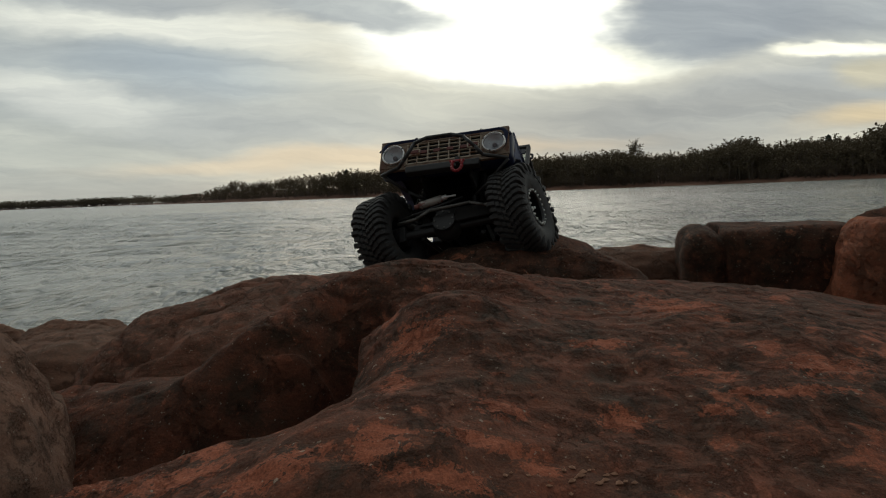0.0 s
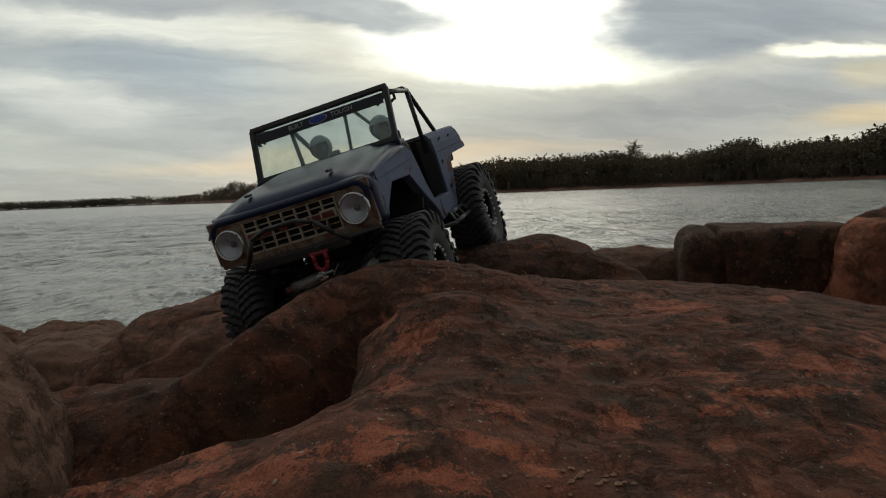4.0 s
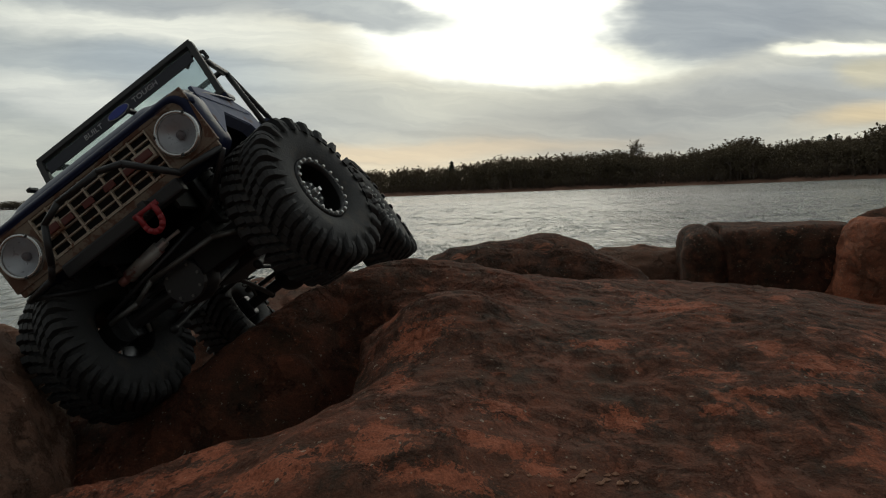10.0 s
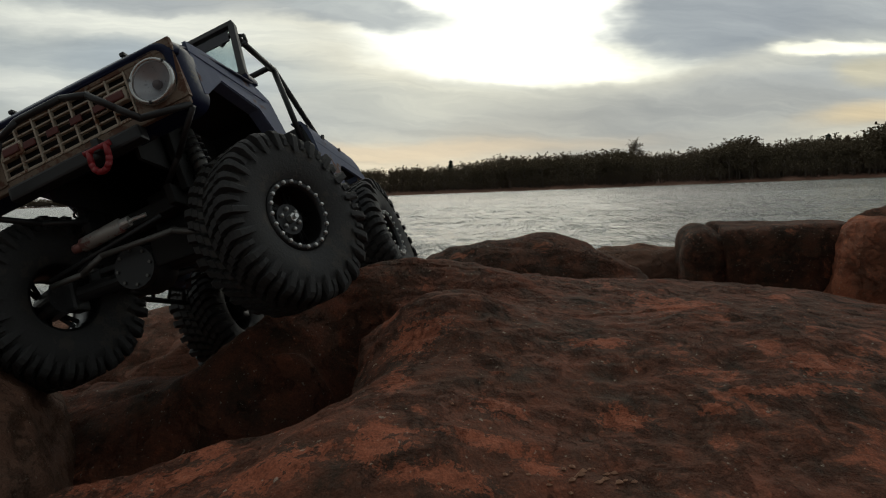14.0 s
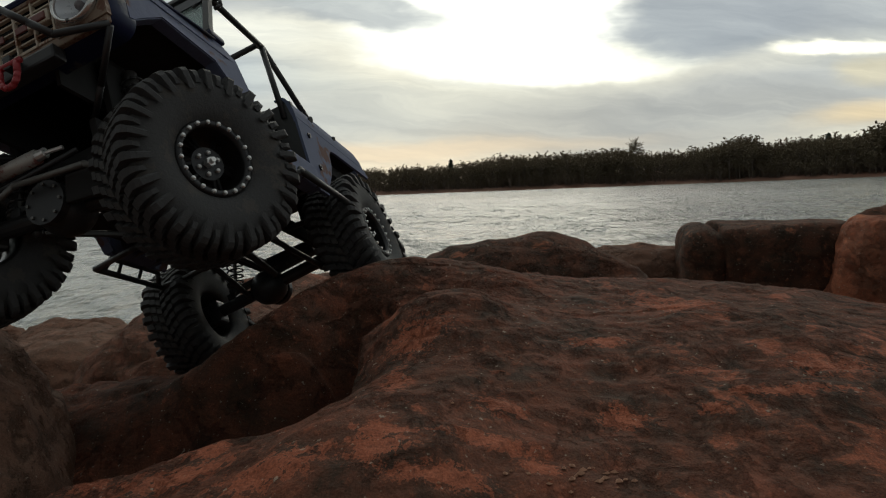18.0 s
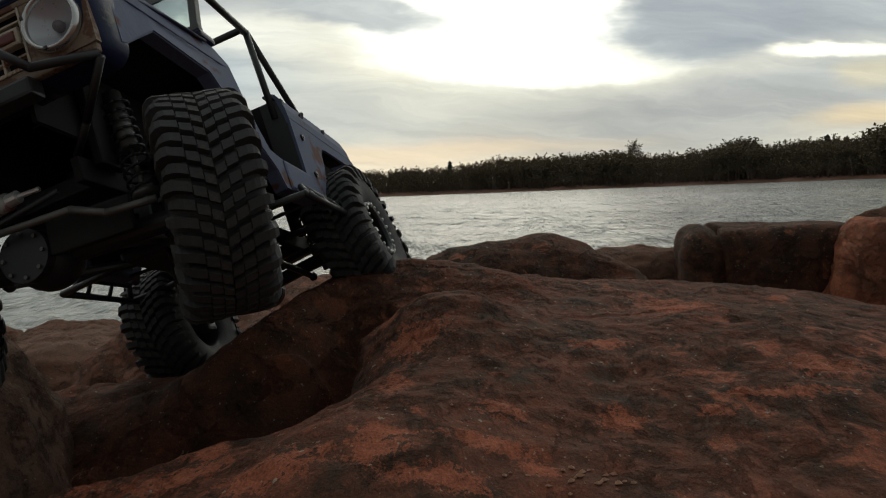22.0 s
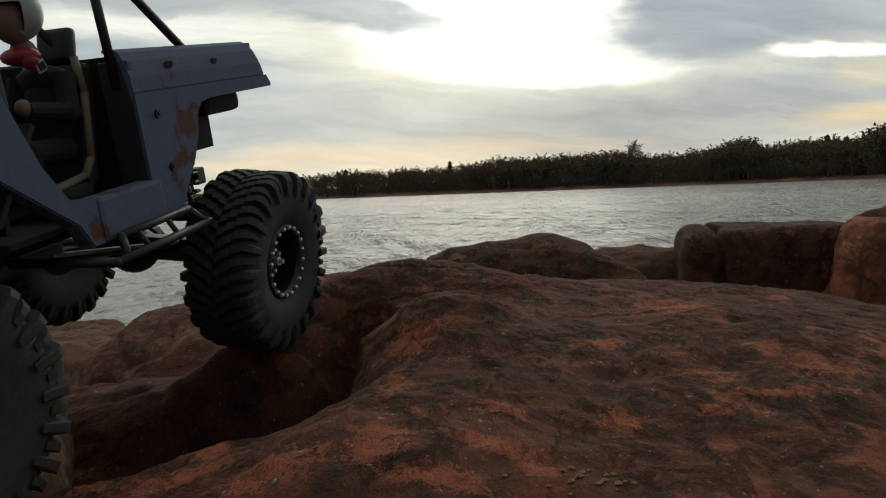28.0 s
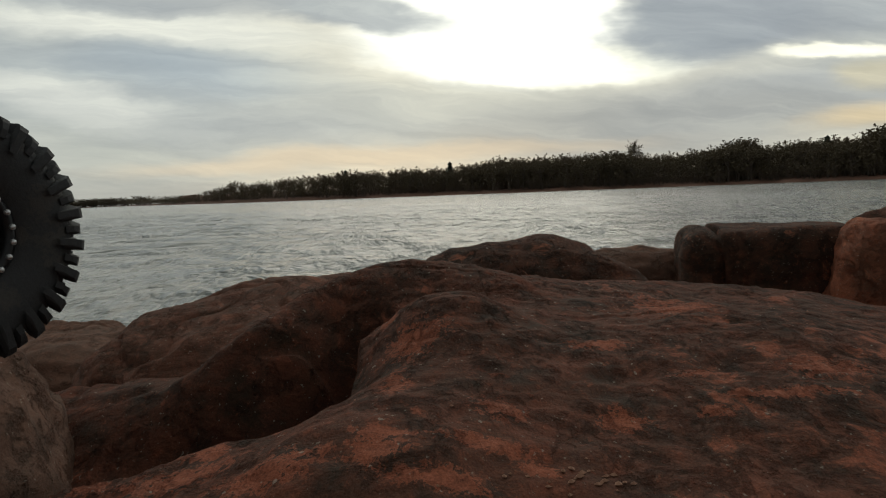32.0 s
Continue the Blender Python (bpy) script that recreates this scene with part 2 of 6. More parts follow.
# fresh scuffs on the slab: centre and half sizes
SCUFFS = ((-0.033, 0.319, 0.743, 0.017, 0.016, 0.03), (0.219, 0.437, 0.744, 0.029, 0.022, 0.03), (0.216, 0.450, 0.746, 0.013, 0.013, 0.03), (-0.017, 0.498, 0.757, 0.022, 0.029, 0.03), (0.024, 0.383, 0.742, 0.016, 0.019, 0.03), (0.013, 0.337, 0.739, 0.028, 0.007, 0.03), (0.183, 0.637, 0.751, 0.028, 0.080, 0.03), (-0.029, 0.424, 0.746, 0.009, 0.036, 0.03), (0.134, 0.381, 0.735, 0.013, 0.008, 0.03), (0.158, 0.398, 0.739, 0.018, 0.007, 0.03), (0.039, 0.325, 0.731, 0.010, 0.007, 0.03), (0.086, 0.382, 0.734, 0.014, 0.014, 0.03), (-0.127, 0.391, 0.721, 0.015, 0.013, 0.03), (-0.180, 0.371, 0.714, 0.017, 0.009, 0.03), (-0.063, 0.327, 0.742, 0.022, 0.006, 0.03), (-0.133, 0.356, 0.720, 0.040, 0.020, 0.03), (-0.079, 0.320, 0.736, 0.029, 0.015, 0.03), (-0.009, 0.304, 0.736, 0.030, 0.009, 0.03), (-0.027, 0.336, 0.747, 0.018, 0.007, 0.03), (0.095, 0.499, 0.748, 0.026, 0.012, 0.03), (0.143, 0.433, 0.743, 0.022, 0.008, 0.03), (0.178, 0.396, 0.739, 0.032, 0.007, 0.03))
MAT["rock"] = sandstone("red_sandstone", (0.065, 0.038, 0.026), (0.186, 0.066, 0.040), (0.46, 0.145, 0.080), 0.55, scuffs=SCUFFS)
MAT["rock_dark"] = sandstone("dark_sandstone", (0.062, 0.037, 0.026), (0.135, 0.056, 0.035), (0.42, 0.145, 0.078), 0.7, (0.1, 0.3, 1.0), 3.1)
MAT["rock_orange"] = sandstone("orange_sandstone", (0.19, 0.070, 0.042), (0.40, 0.130, 0.070), (0.58, 0.20, 0.105), 0.45, (0.6, 0.2, 0.3), 7.7)
MAT["rock_pale"] = sandstone("dusty_sandstone", (0.125, 0.071, 0.050), (0.195, 0.100, 0.068), (0.30, 0.145, 0.094), 0.3, (0.2, 0.5, 0.2), 5.2)
MAT["rock_brown"] = sandstone("brown_layered_sandstone", (0.100, 0.055, 0.038), (0.215, 0.092, 0.060), (0.38, 0.14, 0.084), 0.4, (0.15, -0.5, 0.2), 9.4, relief=6.0)


def water_material():
    """Short wind waves: long swell, chop and ripples; smooth slicks between gusts."""
    m, nodes, links, b = material("lake_water")
    b.inputs["Base Color"].default_value = (0.23, 0.238, 0.214, 1)
    b.inputs["IOR"].default_value = 1.33
    fine = noise_node(nodes, links, object_coord(nodes, links, (1.0, 1.7, 1.0), (0, 0, -0.1)), 8.0, 4, 0.6, 0.4).outputs["Fac"]
    far = noise_node(nodes, links, object_coord(nodes, links, (1.0, 0.40, 1.0)), 0.28, 6, 0.66, 0.3).outputs["Fac"]
    gust = noise_node(nodes, links, object_coord(nodes, links, (0.5, 1.0, 1.0), (0, 0, 0.1)), 0.03, 4, 0.6).outputs["Fac"]
    # a squall to the right ruffles the water more
    where = nodes.new("ShaderNodeTexCoord")
    sep = nodes.new("ShaderNodeSeparateXYZ")
    links.new(where.outputs["Object"], sep.inputs[0])
    side = maths(nodes, links, "DIVIDE", sep.outputs[0], maths(nodes, links, "MAXIMUM", sep.outputs[1], 1.0))
    side = maths(nodes, links, "MULTIPLY_ADD", gust, 0.35, maths(nodes, links, "SUBTRACT", side, 0.17))
    squall = ramp(nodes, links, side, [(0.20, 0.80), (0.32, 2.8)])
    swell = maths(nodes, links, "MULTIPLY", far, squall)
    n = bump(nodes, links, swell, 1.0, 2.8)
    n = bump(nodes, links, maths(nodes, links, "MULTIPLY", fine, squall), 1.0, 0.045, n)
    links.new(n, b.inputs["Normal"])
    links.new(maths(nodes, links, "MULTIPLY_ADD", gust, 0.18, 0.06), b.inputs["Roughness"])
    return m


MAT["water"] = water_material()
MAT["lake_bed"] = plain("lake_bed_silt", (0.13, 0.075, 0.05), 0.9, vary=0.3, scale=3.0)
MAT["bank"] = plain("red_clay_bank", (0.20, 0.095, 0.06), 0.9, vary=0.35, scale=0.4)
MAT["wood_bark"] = plain("winter_bark", (0.16, 0.125, 0.10), 0.9, vary=0.4, scale=1.5)
MAT["twigs"] = plain("bare_twigs_and_dry_leaves", (0.158, 0.122, 0.074), 0.95, vary=0.5, scale=0.12)
MAT["needles"] = plain("conifer_needles", (0.03, 0.04, 0.022), 0.9, vary=0.4, scale=0.3)
MAT["grit"] = plain("pale_grit", (0.40, 0.21, 0.13), 0.9, vary=0.5, scale=300.0)
MAT["dirt"] = plain("gritty_red_dirt", (0.17, 0.08, 0.055), 0.95, vary=0.4, scale=120.0, relief=0.004)


# ---- mesh helpers ----
def part(name, bm, mat, parent=None, label="", smooth=False):
    """Link a bmesh as one mesh object under a thing or a part."""
    me = bpy.data.meshes.new(name)
    bmesh.ops.recalc_face_normals(bm, faces=bm.faces[:])
    bm.to_mesh(me)
    bm.free()
    if smooth:
        me.shade_smooth()
    for m in mat if isinstance(mat, (list, tuple)) else (mat,):
        me.materials.append(m)
    ob = new(name, me)
    ob.parent = parent
    return tagged(ob, label)


def mesh_of(name, verts, faces, mat, smooth=True):
    me = bpy.data.meshes.new(name)
    me.from_pydata([tuple(v) for v in verts], [], [tuple(f) for f in faces])
    me.update()
    if smooth:
        me.shade_smooth()
    for m in mat if isinstance(mat, (list, tuple)) else (mat,):
        me.materials.append(m)
    return me


# ---- lattice noise for the rocks ----
def lattice(ix, iy, iz, seed):
    h = (ix * 374761393 + iy * 668265263 + iz * 2147483647 + seed * 974711) & 0xFFFFFFFF
    h = ((h ^ (h >> 13)) * 1274126177) & 0xFFFFFFFF
    return ((h ^ (h >> 16)) & 0xFFFF) / 32767.5 - 1.0


def vnoise(p, seed=0):
    p = np.asarray(p, float)
    i = np.floor(p).astype(np.int64)
    f = p - i
    f = f * f * f * (f * (f * 6 - 15) + 10)
    out = 0
    for dx in (0, 1):
        for dy in (0, 1):
            for dz in (0, 1):
                w = (f[..., 0] if dx else 1 - f[..., 0]) * (f[..., 1] if dy else 1 - f[..., 1]) * (f[..., 2] if dz else 1 - f[..., 2])
                out = out + w * lattice(i[..., 0] + dx, i[..., 1] + dy, i[..., 2] + dz, seed)
    return out


def fbm(p, scale, octaves=4, gain=0.5, seed=0):
    out, amp = 0, 1.0
    for k in range(octaves):
        out = out + amp * vnoise(p * scale * 2.03 ** k + 17.3 * k, seed + k)
        amp *= gain
    return out


# ---- the big boulder: gentle lumps (x, y, height, reach) on a sloping slab ----
SLAB_PLANE = (0.6833, -0.0267, 0.075)
SLAB_1 = (
    (-0.20, 1.02, 0.0125, 0.075), (0.00, 0.74, 0.0429, 0.075), (0.04, 1.06, -0.1046, 0.075), (1.02, 1.00, -0.1763, 0.24),
    (0.21, 0.52, 0.0360, 0.13), (0.52, 1.06, -0.0872, 0.075), (-0.28, 0.86, -0.0303, 0.075), (0.28, 1.06, -0.0582, 0.075),
    (0.14, 0.24, 0.0179, 0.13), (-0.13, 0.73, 0.0221, 0.05), (1.05, 0.31, -0.0527, 0.13), (-0.04, 0.34, 0.0271, 0.05),
    (-0.04, 0.94, -0.0356, 0.075), (0.72, 1.06, -0.0787, 0.075), (-0.28, 1.06, -0.0639, 0.075), (0.20, 0.82, 0.0074, 0.075),
)
SLAB_2 = (
    (-0.28, 0.14, -0.0340, 0.075), (0.84, 0.10, -0.0394, 0.13), (-0.08, 1.06, -0.0999, 0.075), (-0.01, 0.55, 0.0461, 0.05),
    (0.16, 1.06, -0.0918, 0.075), (0.92, 0.82, 0.0437, 0.075), (-0.28, 0.58, -0.0392, 0.075), (-0.10, 0.52, -0.0315, 0.05),
    (-0.01, 0.43, 0.0169, 0.05), (-0.04, 0.67, -0.0199, 0.05), (-0.28, 0.34, -0.0271, 0.05), (0.40, 1.06, -0.0639, 0.075),
    (0.52, 0.82, -0.0199, 0.075), (1.12, 0.59, -0.0453, 0.13), (0.77, 0.45, -0.0160, 0.13), (1.12, 1.06, -0.0821, 0.075),
)
SLAB_3 = (
    (1.12, 0.10, -0.0429, 0.13), (-0.07, 0.73, 0.0217, 0.05), (-0.19, 0.58, 0.0224, 0.05), (0.04, 0.90, 0.0089, 0.075),
    (-0.10, 0.25, 0.0087, 0.05), (0.92, 1.06, -0.0473, 0.075), (0.64, 1.06, -0.0549, 0.075), (-0.28, 1.01, -0.1592, 0.13),
)
# plan of the hollow's lip
LIP = ((-0.195, 0.371), (-0.183, 0.376), (-0.168, 0.381), (-0.143, 0.392), (-0.131, 0.402), (-0.116, 0.412), (-0.095, 0.432), (-0.072, 0.452), (-0.069, 0.492), (-0.068, 0.523), (-0.068, 0.563), (-0.066, 0.594), (-0.060, 0.624), (-0.047, 0.644), (-0.035, 0.700), (-0.030, 0.800), (-0.060, 1.200), (-0.550, 1.200), (-0.550, 0.300), (-0.260, 0.345))
# crest of the ridge behind the hollow: x, y, z, height of its near wall
CREST = ((-0.433, 0.769, 0.662, 0.035), (-0.378, 0.749, 0.673, 0.035), (-0.335, 0.730, 0.681, 0.035), (-0.276, 0.715, 0.687, 0.04), (-0.229, 0.696, 0.698, 0.06), (-0.199, 0.682, 0.714, 0.09), (-0.178, 0.674, 0.735, 0.12), (-0.159, 0.669, 0.749, 0.15), (-0.141, 0.670, 0.759, 0.14), (-0.125, 0.676, 0.768, 0.16), (-0.109, 0.686, 0.776, 0.16), (-0.085, 0.707, 0.782, 0.14), (-0.067, 0.732, 0.785, 0.08), (-0.047, 0.752, 0.786, 0.02), (-0.025, 0.767, 0.786, 0.00), (0.009, 0.787, 0.781, 0.00))


def lumps(plane, groups, x, y):
    z = plane[0] + plane[1] * x + plane[2] * y
    for group in groups:
        for cx, cy, h, r in group:
            z = z + h * np.exp(-((x - cx) ** 2 + (y - cy) ** 2) / (2 * r * r))
    return z


def lip_distance(x, y):
    """How far a point lies inside the hollow's outline (negative outside)."""
    d, inside = np.full(x.shape, 9.0), np.zeros(x.shape, bool)
    for (ax, ay), (bx, by) in zip(LIP, LIP[1:] + LIP[:1]):
        ex, ey = bx - ax, by - ay
        t = np.clip(((x - ax) * ex + (y - ay) * ey) / (ex * ex + ey * ey), 0, 1)
        d = np.minimum(d, np.hypot(x - ax - t * ex, y - ay - t * ey))
        inside ^= ((ay > y) != (by > y)) & (x < ex * (y - ay) / (ey or 1e-9) + ax)
    return np.where(inside, d, -d)


def ridge_height(x, y):
    """A rounded ridge along CREST: a steep wall towards the hollow, a gentle fall behind."""
    crest = np.array(CREST)
    u = np.linspace(0, len(crest) - 1, 61)
    crest = np.stack([np.interp(u, np.arange(len(crest)), crest[:, k]) for k in range(4)], -1)
    for _ in range(10):
        crest[1:-1] = 0.25 * crest[:-2] + 0.5 * crest[1:-1] + 0.25 * crest[2:]
    best, z, top = np.full(x.shape, 9.0), np.zeros(x.shape), np.zeros(x.shape)
    for (ax, ay, az, aw), (bx, by, bz, bw) in zip(crest, crest[1:]):
        ex, ey = bx - ax, by - ay
        t = np.clip(((x - ax) * ex + (y - ay) * ey) / (ex * ex + ey * ey), 0, 1)
        px, py = x - ax - t * ex, y - ay - t * ey
        d = np.hypot(px, py)
        near = (ex * py - ey * px) < 0
        fold = 0.022 * vnoise(np.stack([x * 9 + y * 6, z * 0 + 2.0, y * 3], -1), 71)
        wide = np.interp(x, (-0.26, -0.17, -0.10), (0.120, 0.062, 0.048))
        v = np.clip((d - 0.026 + 0.6 * fold * np.clip(d / 0.03, 0, 1)) / wide, 0, 1)
        h = az + t * (bz - az) - np.where(near, 1.05 * (aw + t * (bw - aw)) * v * v * (3 - 2 * v) + 0.04 * d + 2.4 * np.minimum(d, 0.04) ** 2, 0.22 * d + 2.2 * d * d)
        z = np.where(d < best, h, z)
        top = np.where(d < best, az + t * (bz - az), top)
        best = np.minimum(best, d)
    # a rib runs down the wall, with a deep pocket on its sunward side
    along = np.clip(((x + 0.100) * -0.055 + (y - 0.640) * -0.070) / (0.055 ** 2 + 0.070 ** 2), 0, 1)
    rib = np.hypot(x + 0.100 + 0.055 * along, y - 0.640 + 0.070 * along)
    z = np.maximum(z, np.minimum(z + 0.045 * np.exp(-(rib / 0.020) ** 2), top - 0.030))
    z = z - 0.080 * np.exp(-((x + 0.080) / 0.028) ** 2 - ((y - 0.635) / 0.040) ** 2)
    return np.maximum(z, 0.56)


def boulder_height(x, y):
    """The slab, and the hollow let into it behind a sharp lip."""
    s = lip_distance(x, y) + 0.004 * vnoise(np.stack([x * 22, y * 22, x * 0], -1), 61)
    w = np.clip((s + 0.003) / (0.014 + 0.06 * np.clip((y - 0.64) / 0.08, 0, 1)), 0, 1)
    w = w * w * (3 - 2 * w)
    return lumps(SLAB_PLANE, (SLAB_1, SLAB_2, SLAB_3), x, y) * (1 - w) + ridge_height(x, y) * w


def weathered(x, y, z):
    """Bedding ledges, dents, cracks and pits of weathered sandstone, as an offset."""
    p = np.stack([x, y, z * 3.0], -1)
    d = 0.0026 * fbm(p, 13.0, 4, 0.6, 3)
    tilt = z + 0.10 * x + 0.05 * y + 0.012 * fbm(p, 5.0, 3, 0.5, 9)
    bare = 1 - 0.85 * np.clip(lip_distance(x, y) / 0.02, 0, 1)
    for step, amp, seed in ((0.016, 0.07, 21), (0.007, 0.03, 27)):
        q = tilt / step
        fr = q - np.floor(q)
        riser = np.clip((fr - 0.70) / 0.30, 0, 1)
        terrace = (riser * riser * (3 - 2 * riser) - fr) * step * amp
        d = d + bare * terrace * np.clip(0.45 + 1.3 * vnoise(p * 5.0, seed), 0, 1)
    ridged = 1 - np.abs(vnoise(np.stack([x * 7 + 3, y * 24, z * 30], -1), 5))
    d = d - 0.004 * np.clip(ridged - 0.88, 0, 1) * 8 * np.clip(vnoise(p * 3.0, 31) + 0.15, 0, 1)
    cross = 1 - np.abs(vnoise(np.stack([x * 16, y * 5 + 9, z * 8], -1), 15))
    d = d - 0.003 * np.clip(cross - 0.93, 0, 1) * 14 * np.clip(vnoise(p * 2.6, 35), 0, 1)
    pit = vnoise(p * 45.0, 44)
    d = d - 0.0016 * np.clip(pit - 0.55, 0, 1) * 3
    d = d + 0.0011 * fbm(p, 60.0, 3, 0.6, 41)
    return d


def big_boulder():
    """One closed rock: a dense top over a buried, ragged skirt."""
    ys = np.concatenate([np.linspace(0.08, 0.24, 26), np.linspace(0.2425, 0.75, 205), np.linspace(0.755, 1.07, 60)])
    xs = np.concatenate([np.linspace(-0.47, -0.26, 50), np.linspace(-0.257, 0.36, 215), np.linspace(0.365, 1.12, 130)])
    gx, gy = np.meshgrid(xs, ys)
    gz = boulder_height(gx, gy)
    gz = gz + weathered(gx, gy, gz)
    # the outer margin rolls down into the rubble
    edge = np.minimum.reduce([(gx + 0.47) / 0.05, (1.12 - gx) / 0.12, (1.07 - gy) / 0.06, (gy - 0.08) / 0.05])
    gz = gz - 0.12 * np.clip(1 - edge, 0, 1) ** 2
    lobe = 0.05 * vnoise(np.stack([gx * 7, gy * 7, gx * 0], -1), 91)
    out = np.hypot(np.clip((gx - 0.76 + lobe) / 0.30, 0, None), np.clip((0.225 - gy + lobe * 0.4 * np.clip((0.24 - gy) / 0.1, 0, 1)) / 0.12, 0, None))
    gz = gz - 0.24 * out ** 2
    ny, nx = gx.shape
    verts = np.stack([gx, gy, gz], -1).reshape(-1, 3)
    faces = []
    for j in range(ny - 1):
        b = j * nx
        for i in range(nx - 1):
            faces.append((b + i, b + i + 1, b + nx + i + 1, b + nx + i))
    rim = [*range(nx), *range(2 * nx - 1, ny * nx, nx), *range(ny * nx - 2, (ny - 1) * nx - 1, -1), *range((ny - 2) * nx, 0, -nx)]
    n0 = len(verts)
    low = verts[rim].copy()
    low[:, 2] = -0.35
    verts = np.concatenate([verts, low])
    m = len(rim)
    for k in range(m):
        faces.append((rim[k], n0 + k, n0 + (k + 1) % m, rim[(k + 1) % m]))
    faces.append(tuple(n0 + k for k in range(m - 1, -1, -1)))
    return tagged(new("boulder", mesh_of("boulder", verts, faces, MAT["rock"])),
                  "large weathered red sandstone boulder with a hollow and a rounded ridge", "boulder", "lakeside boulders")


def boulder(name, centre, half, seed, mat, label, power=2.6, turn=0.0, tilt=(0, 0), rough=1.0, n=46, crack=0.0, crack_at=0.3, strata=1.0, dip=0.2, cracks=0.0):
    """A rounded block: a superellipsoid on a cube grid, dented and bedded by noise."""
    verts, faces = [], []
    u = np.linspace(-1, 1, n)
    a, b = np.meshgrid(u, u)
    one = np.ones_like(a)
    for k, q in enumerate(((a, b, one), (b, a, -one), (one, a, b), (-one, b, a), (b, one, a), (a, -one, b))):
        p = np.stack(q, -1)
        p = np.tan(p * 0.72) / math.tan(0.72)
        r = (np.abs(p) ** power).sum(-1) ** (-1 / power)
        d = p * r[..., None]
        p = d * np.array(half)
        nrm = d / np.linalg.norm(d, axis=-1, keepdims=True)
        s = 0.5 * sum(half) / 1.5
        off = rough * (0.16 * s * fbm(p / s + seed * 3.1, 0.9, 3, 0.5, seed) + 0.05 * s * fbm(p / s * (1, 1, 2.5) + seed, 3.5, 4, 0.55, seed + 5))
        led = np.abs((((p[..., 2] + dip * p[..., 0]) / s * 5 + vnoise(p / s * 2, seed + 9)) % 1) - 0.5)
        off = off + rough * strata * 0.03 * s * (led - 0.25)
        if cracks:
            ridged = 1 - np.abs(vnoise(p / s * np.array([1.3, 2.0, 4.2]) + p[..., :1] / s * np.array([0.0, 0.0, 2.2]), seed + 14))
            off = off - cracks * s * np.clip((ridged - 0.86) / 0.14, 0, 1)
        if crack:
            off = off - crack * s * np.exp(-((p[..., 0] / s + 0.25 * vnoise(p / s * 1.5, seed + 2) - crack_at) / 0.05) ** 2)
        p = p + nrm * off[..., None]
        verts.append(p.reshape(-1, 3))
        base = k * n * n
        for j in range(n - 1):
            for i in range(n - 1):
                v = base + j * n + i
                faces.append((v, v + 1, v + n + 1, v + n))
    ob = new(name, mesh_of(name, np.concatenate(verts) + (0, 0, half[2]), faces, mat))
    bm = bmesh.new()
    bm.from_mesh(ob.data)
    bmesh.ops.remove_doubles(bm, verts=bm.verts[:], dist=1e-5)
    bmesh.ops.recalc_face_normals(bm, faces=bm.faces[:])
    bm.to_mesh(ob.data)
    bm.free()
    ob.data.shade_smooth()
    ob.matrix_basis = pose(centre[0], centre[1], centre[2] - half[2], tilt[0], tilt[1], turn)
    return tagged(ob, label, "boulder", "lakeside boulders")


big_boulder()
boulder("boulder", (-0.428, 0.52, 0.61), (0.165, 0.20, 0.165), 3, MAT["rock_pale"], "rounded dusty brown-red sandstone boulder beside the hollow", 2.8, 25, (0, -2), 0.55)
boulder("boulder", (0.115, 1.125, 0.62), (0.20, 0.13, 0.160), 11, MAT["rock_dark"], "dark domed sandstone boulder behind the ridge", 2.3, -4, (0, 2), 0.5)
boulder("boulder", (-0.190, 1.17, 0.524), (0.340, 0.30, 0.195), 23, MAT["rock_brown"], "sloping layered brown sandstone boulder above the water", 2.5, -6, (5, -1), 0.40, 150, strata=4.0, dip=-0.55, cracks=0.03)
boulder("boulder", (0.580, 1.40, 0.612), (0.150, 0.115, 0.158), 31, MAT["rock_dark"], "squarish dark-faced sandstone boulder with a flat orange top", 9.0, -13, (0, 0), 0.26, 60, crack=0.16, crack_at=-0.72)
boulder("boulder", (0.722, 1.24, 0.590), (0.150, 0.10, 0.182), 37, MAT["rock_orange"], "broken orange sandstone boulder leaning on a darker one", 6.0, -14, (0, 12), 0.55, 60)
boulder("boulder", (0.38, 1.58, 0.57), (0.17, 0.13, 0.15), 41, MAT["rock_pale"], "low flat brown sandstone boulder near the water", 3.0, 5, (0, 0), 0.6)
boulder("boulder", (-0.80, 1.75, 0.42), (0.34, 0.25, 0.145), 47, MAT["rock_pale"], "low pale pink sandstone boulder at the water's edge", 3.0, 10, (0, 0), 0.7)
boulder("boulder", (-1.25, 2.6, 0.34), (0.20, 0.16, 0.13), 53, MAT["rock_pale"], "small dusty sandstone boulder at the water's edge", 2.6, 30, (4, 0), 0.8)
boulder("boulder", (-1.62, 2.7, 0.33), (0.16, 0.12, 0.12), 55, MAT["rock_pale"], "small grey-pink sandstone boulder at the water's edge", 2.6, 10, (4, 0), 0.8)
boulder("boulder", (1.17, 1.85, 0.55), (0.25, 0.2, 0.215), 59, MAT["rock_dark"], "dark sandstone boulder at the end of the row", 2.8, 30, (0, 4), 0.8)

boulder("stone", (-0.222, 0.470, 0.655), (0.020, 0.014, 0.016), 67, MAT["rock"], "small red stone lying at the hollow's edge", 2.4, 40, (0, 0), 1.2, 18)
boulder("stone", (-0.250, 0.480, 0.655), (0.013, 0.012, 0.014), 69, MAT["rock"], "small red stone lying beside the dusty boulder", 2.4, 10, (0, 0), 1.2, 18)


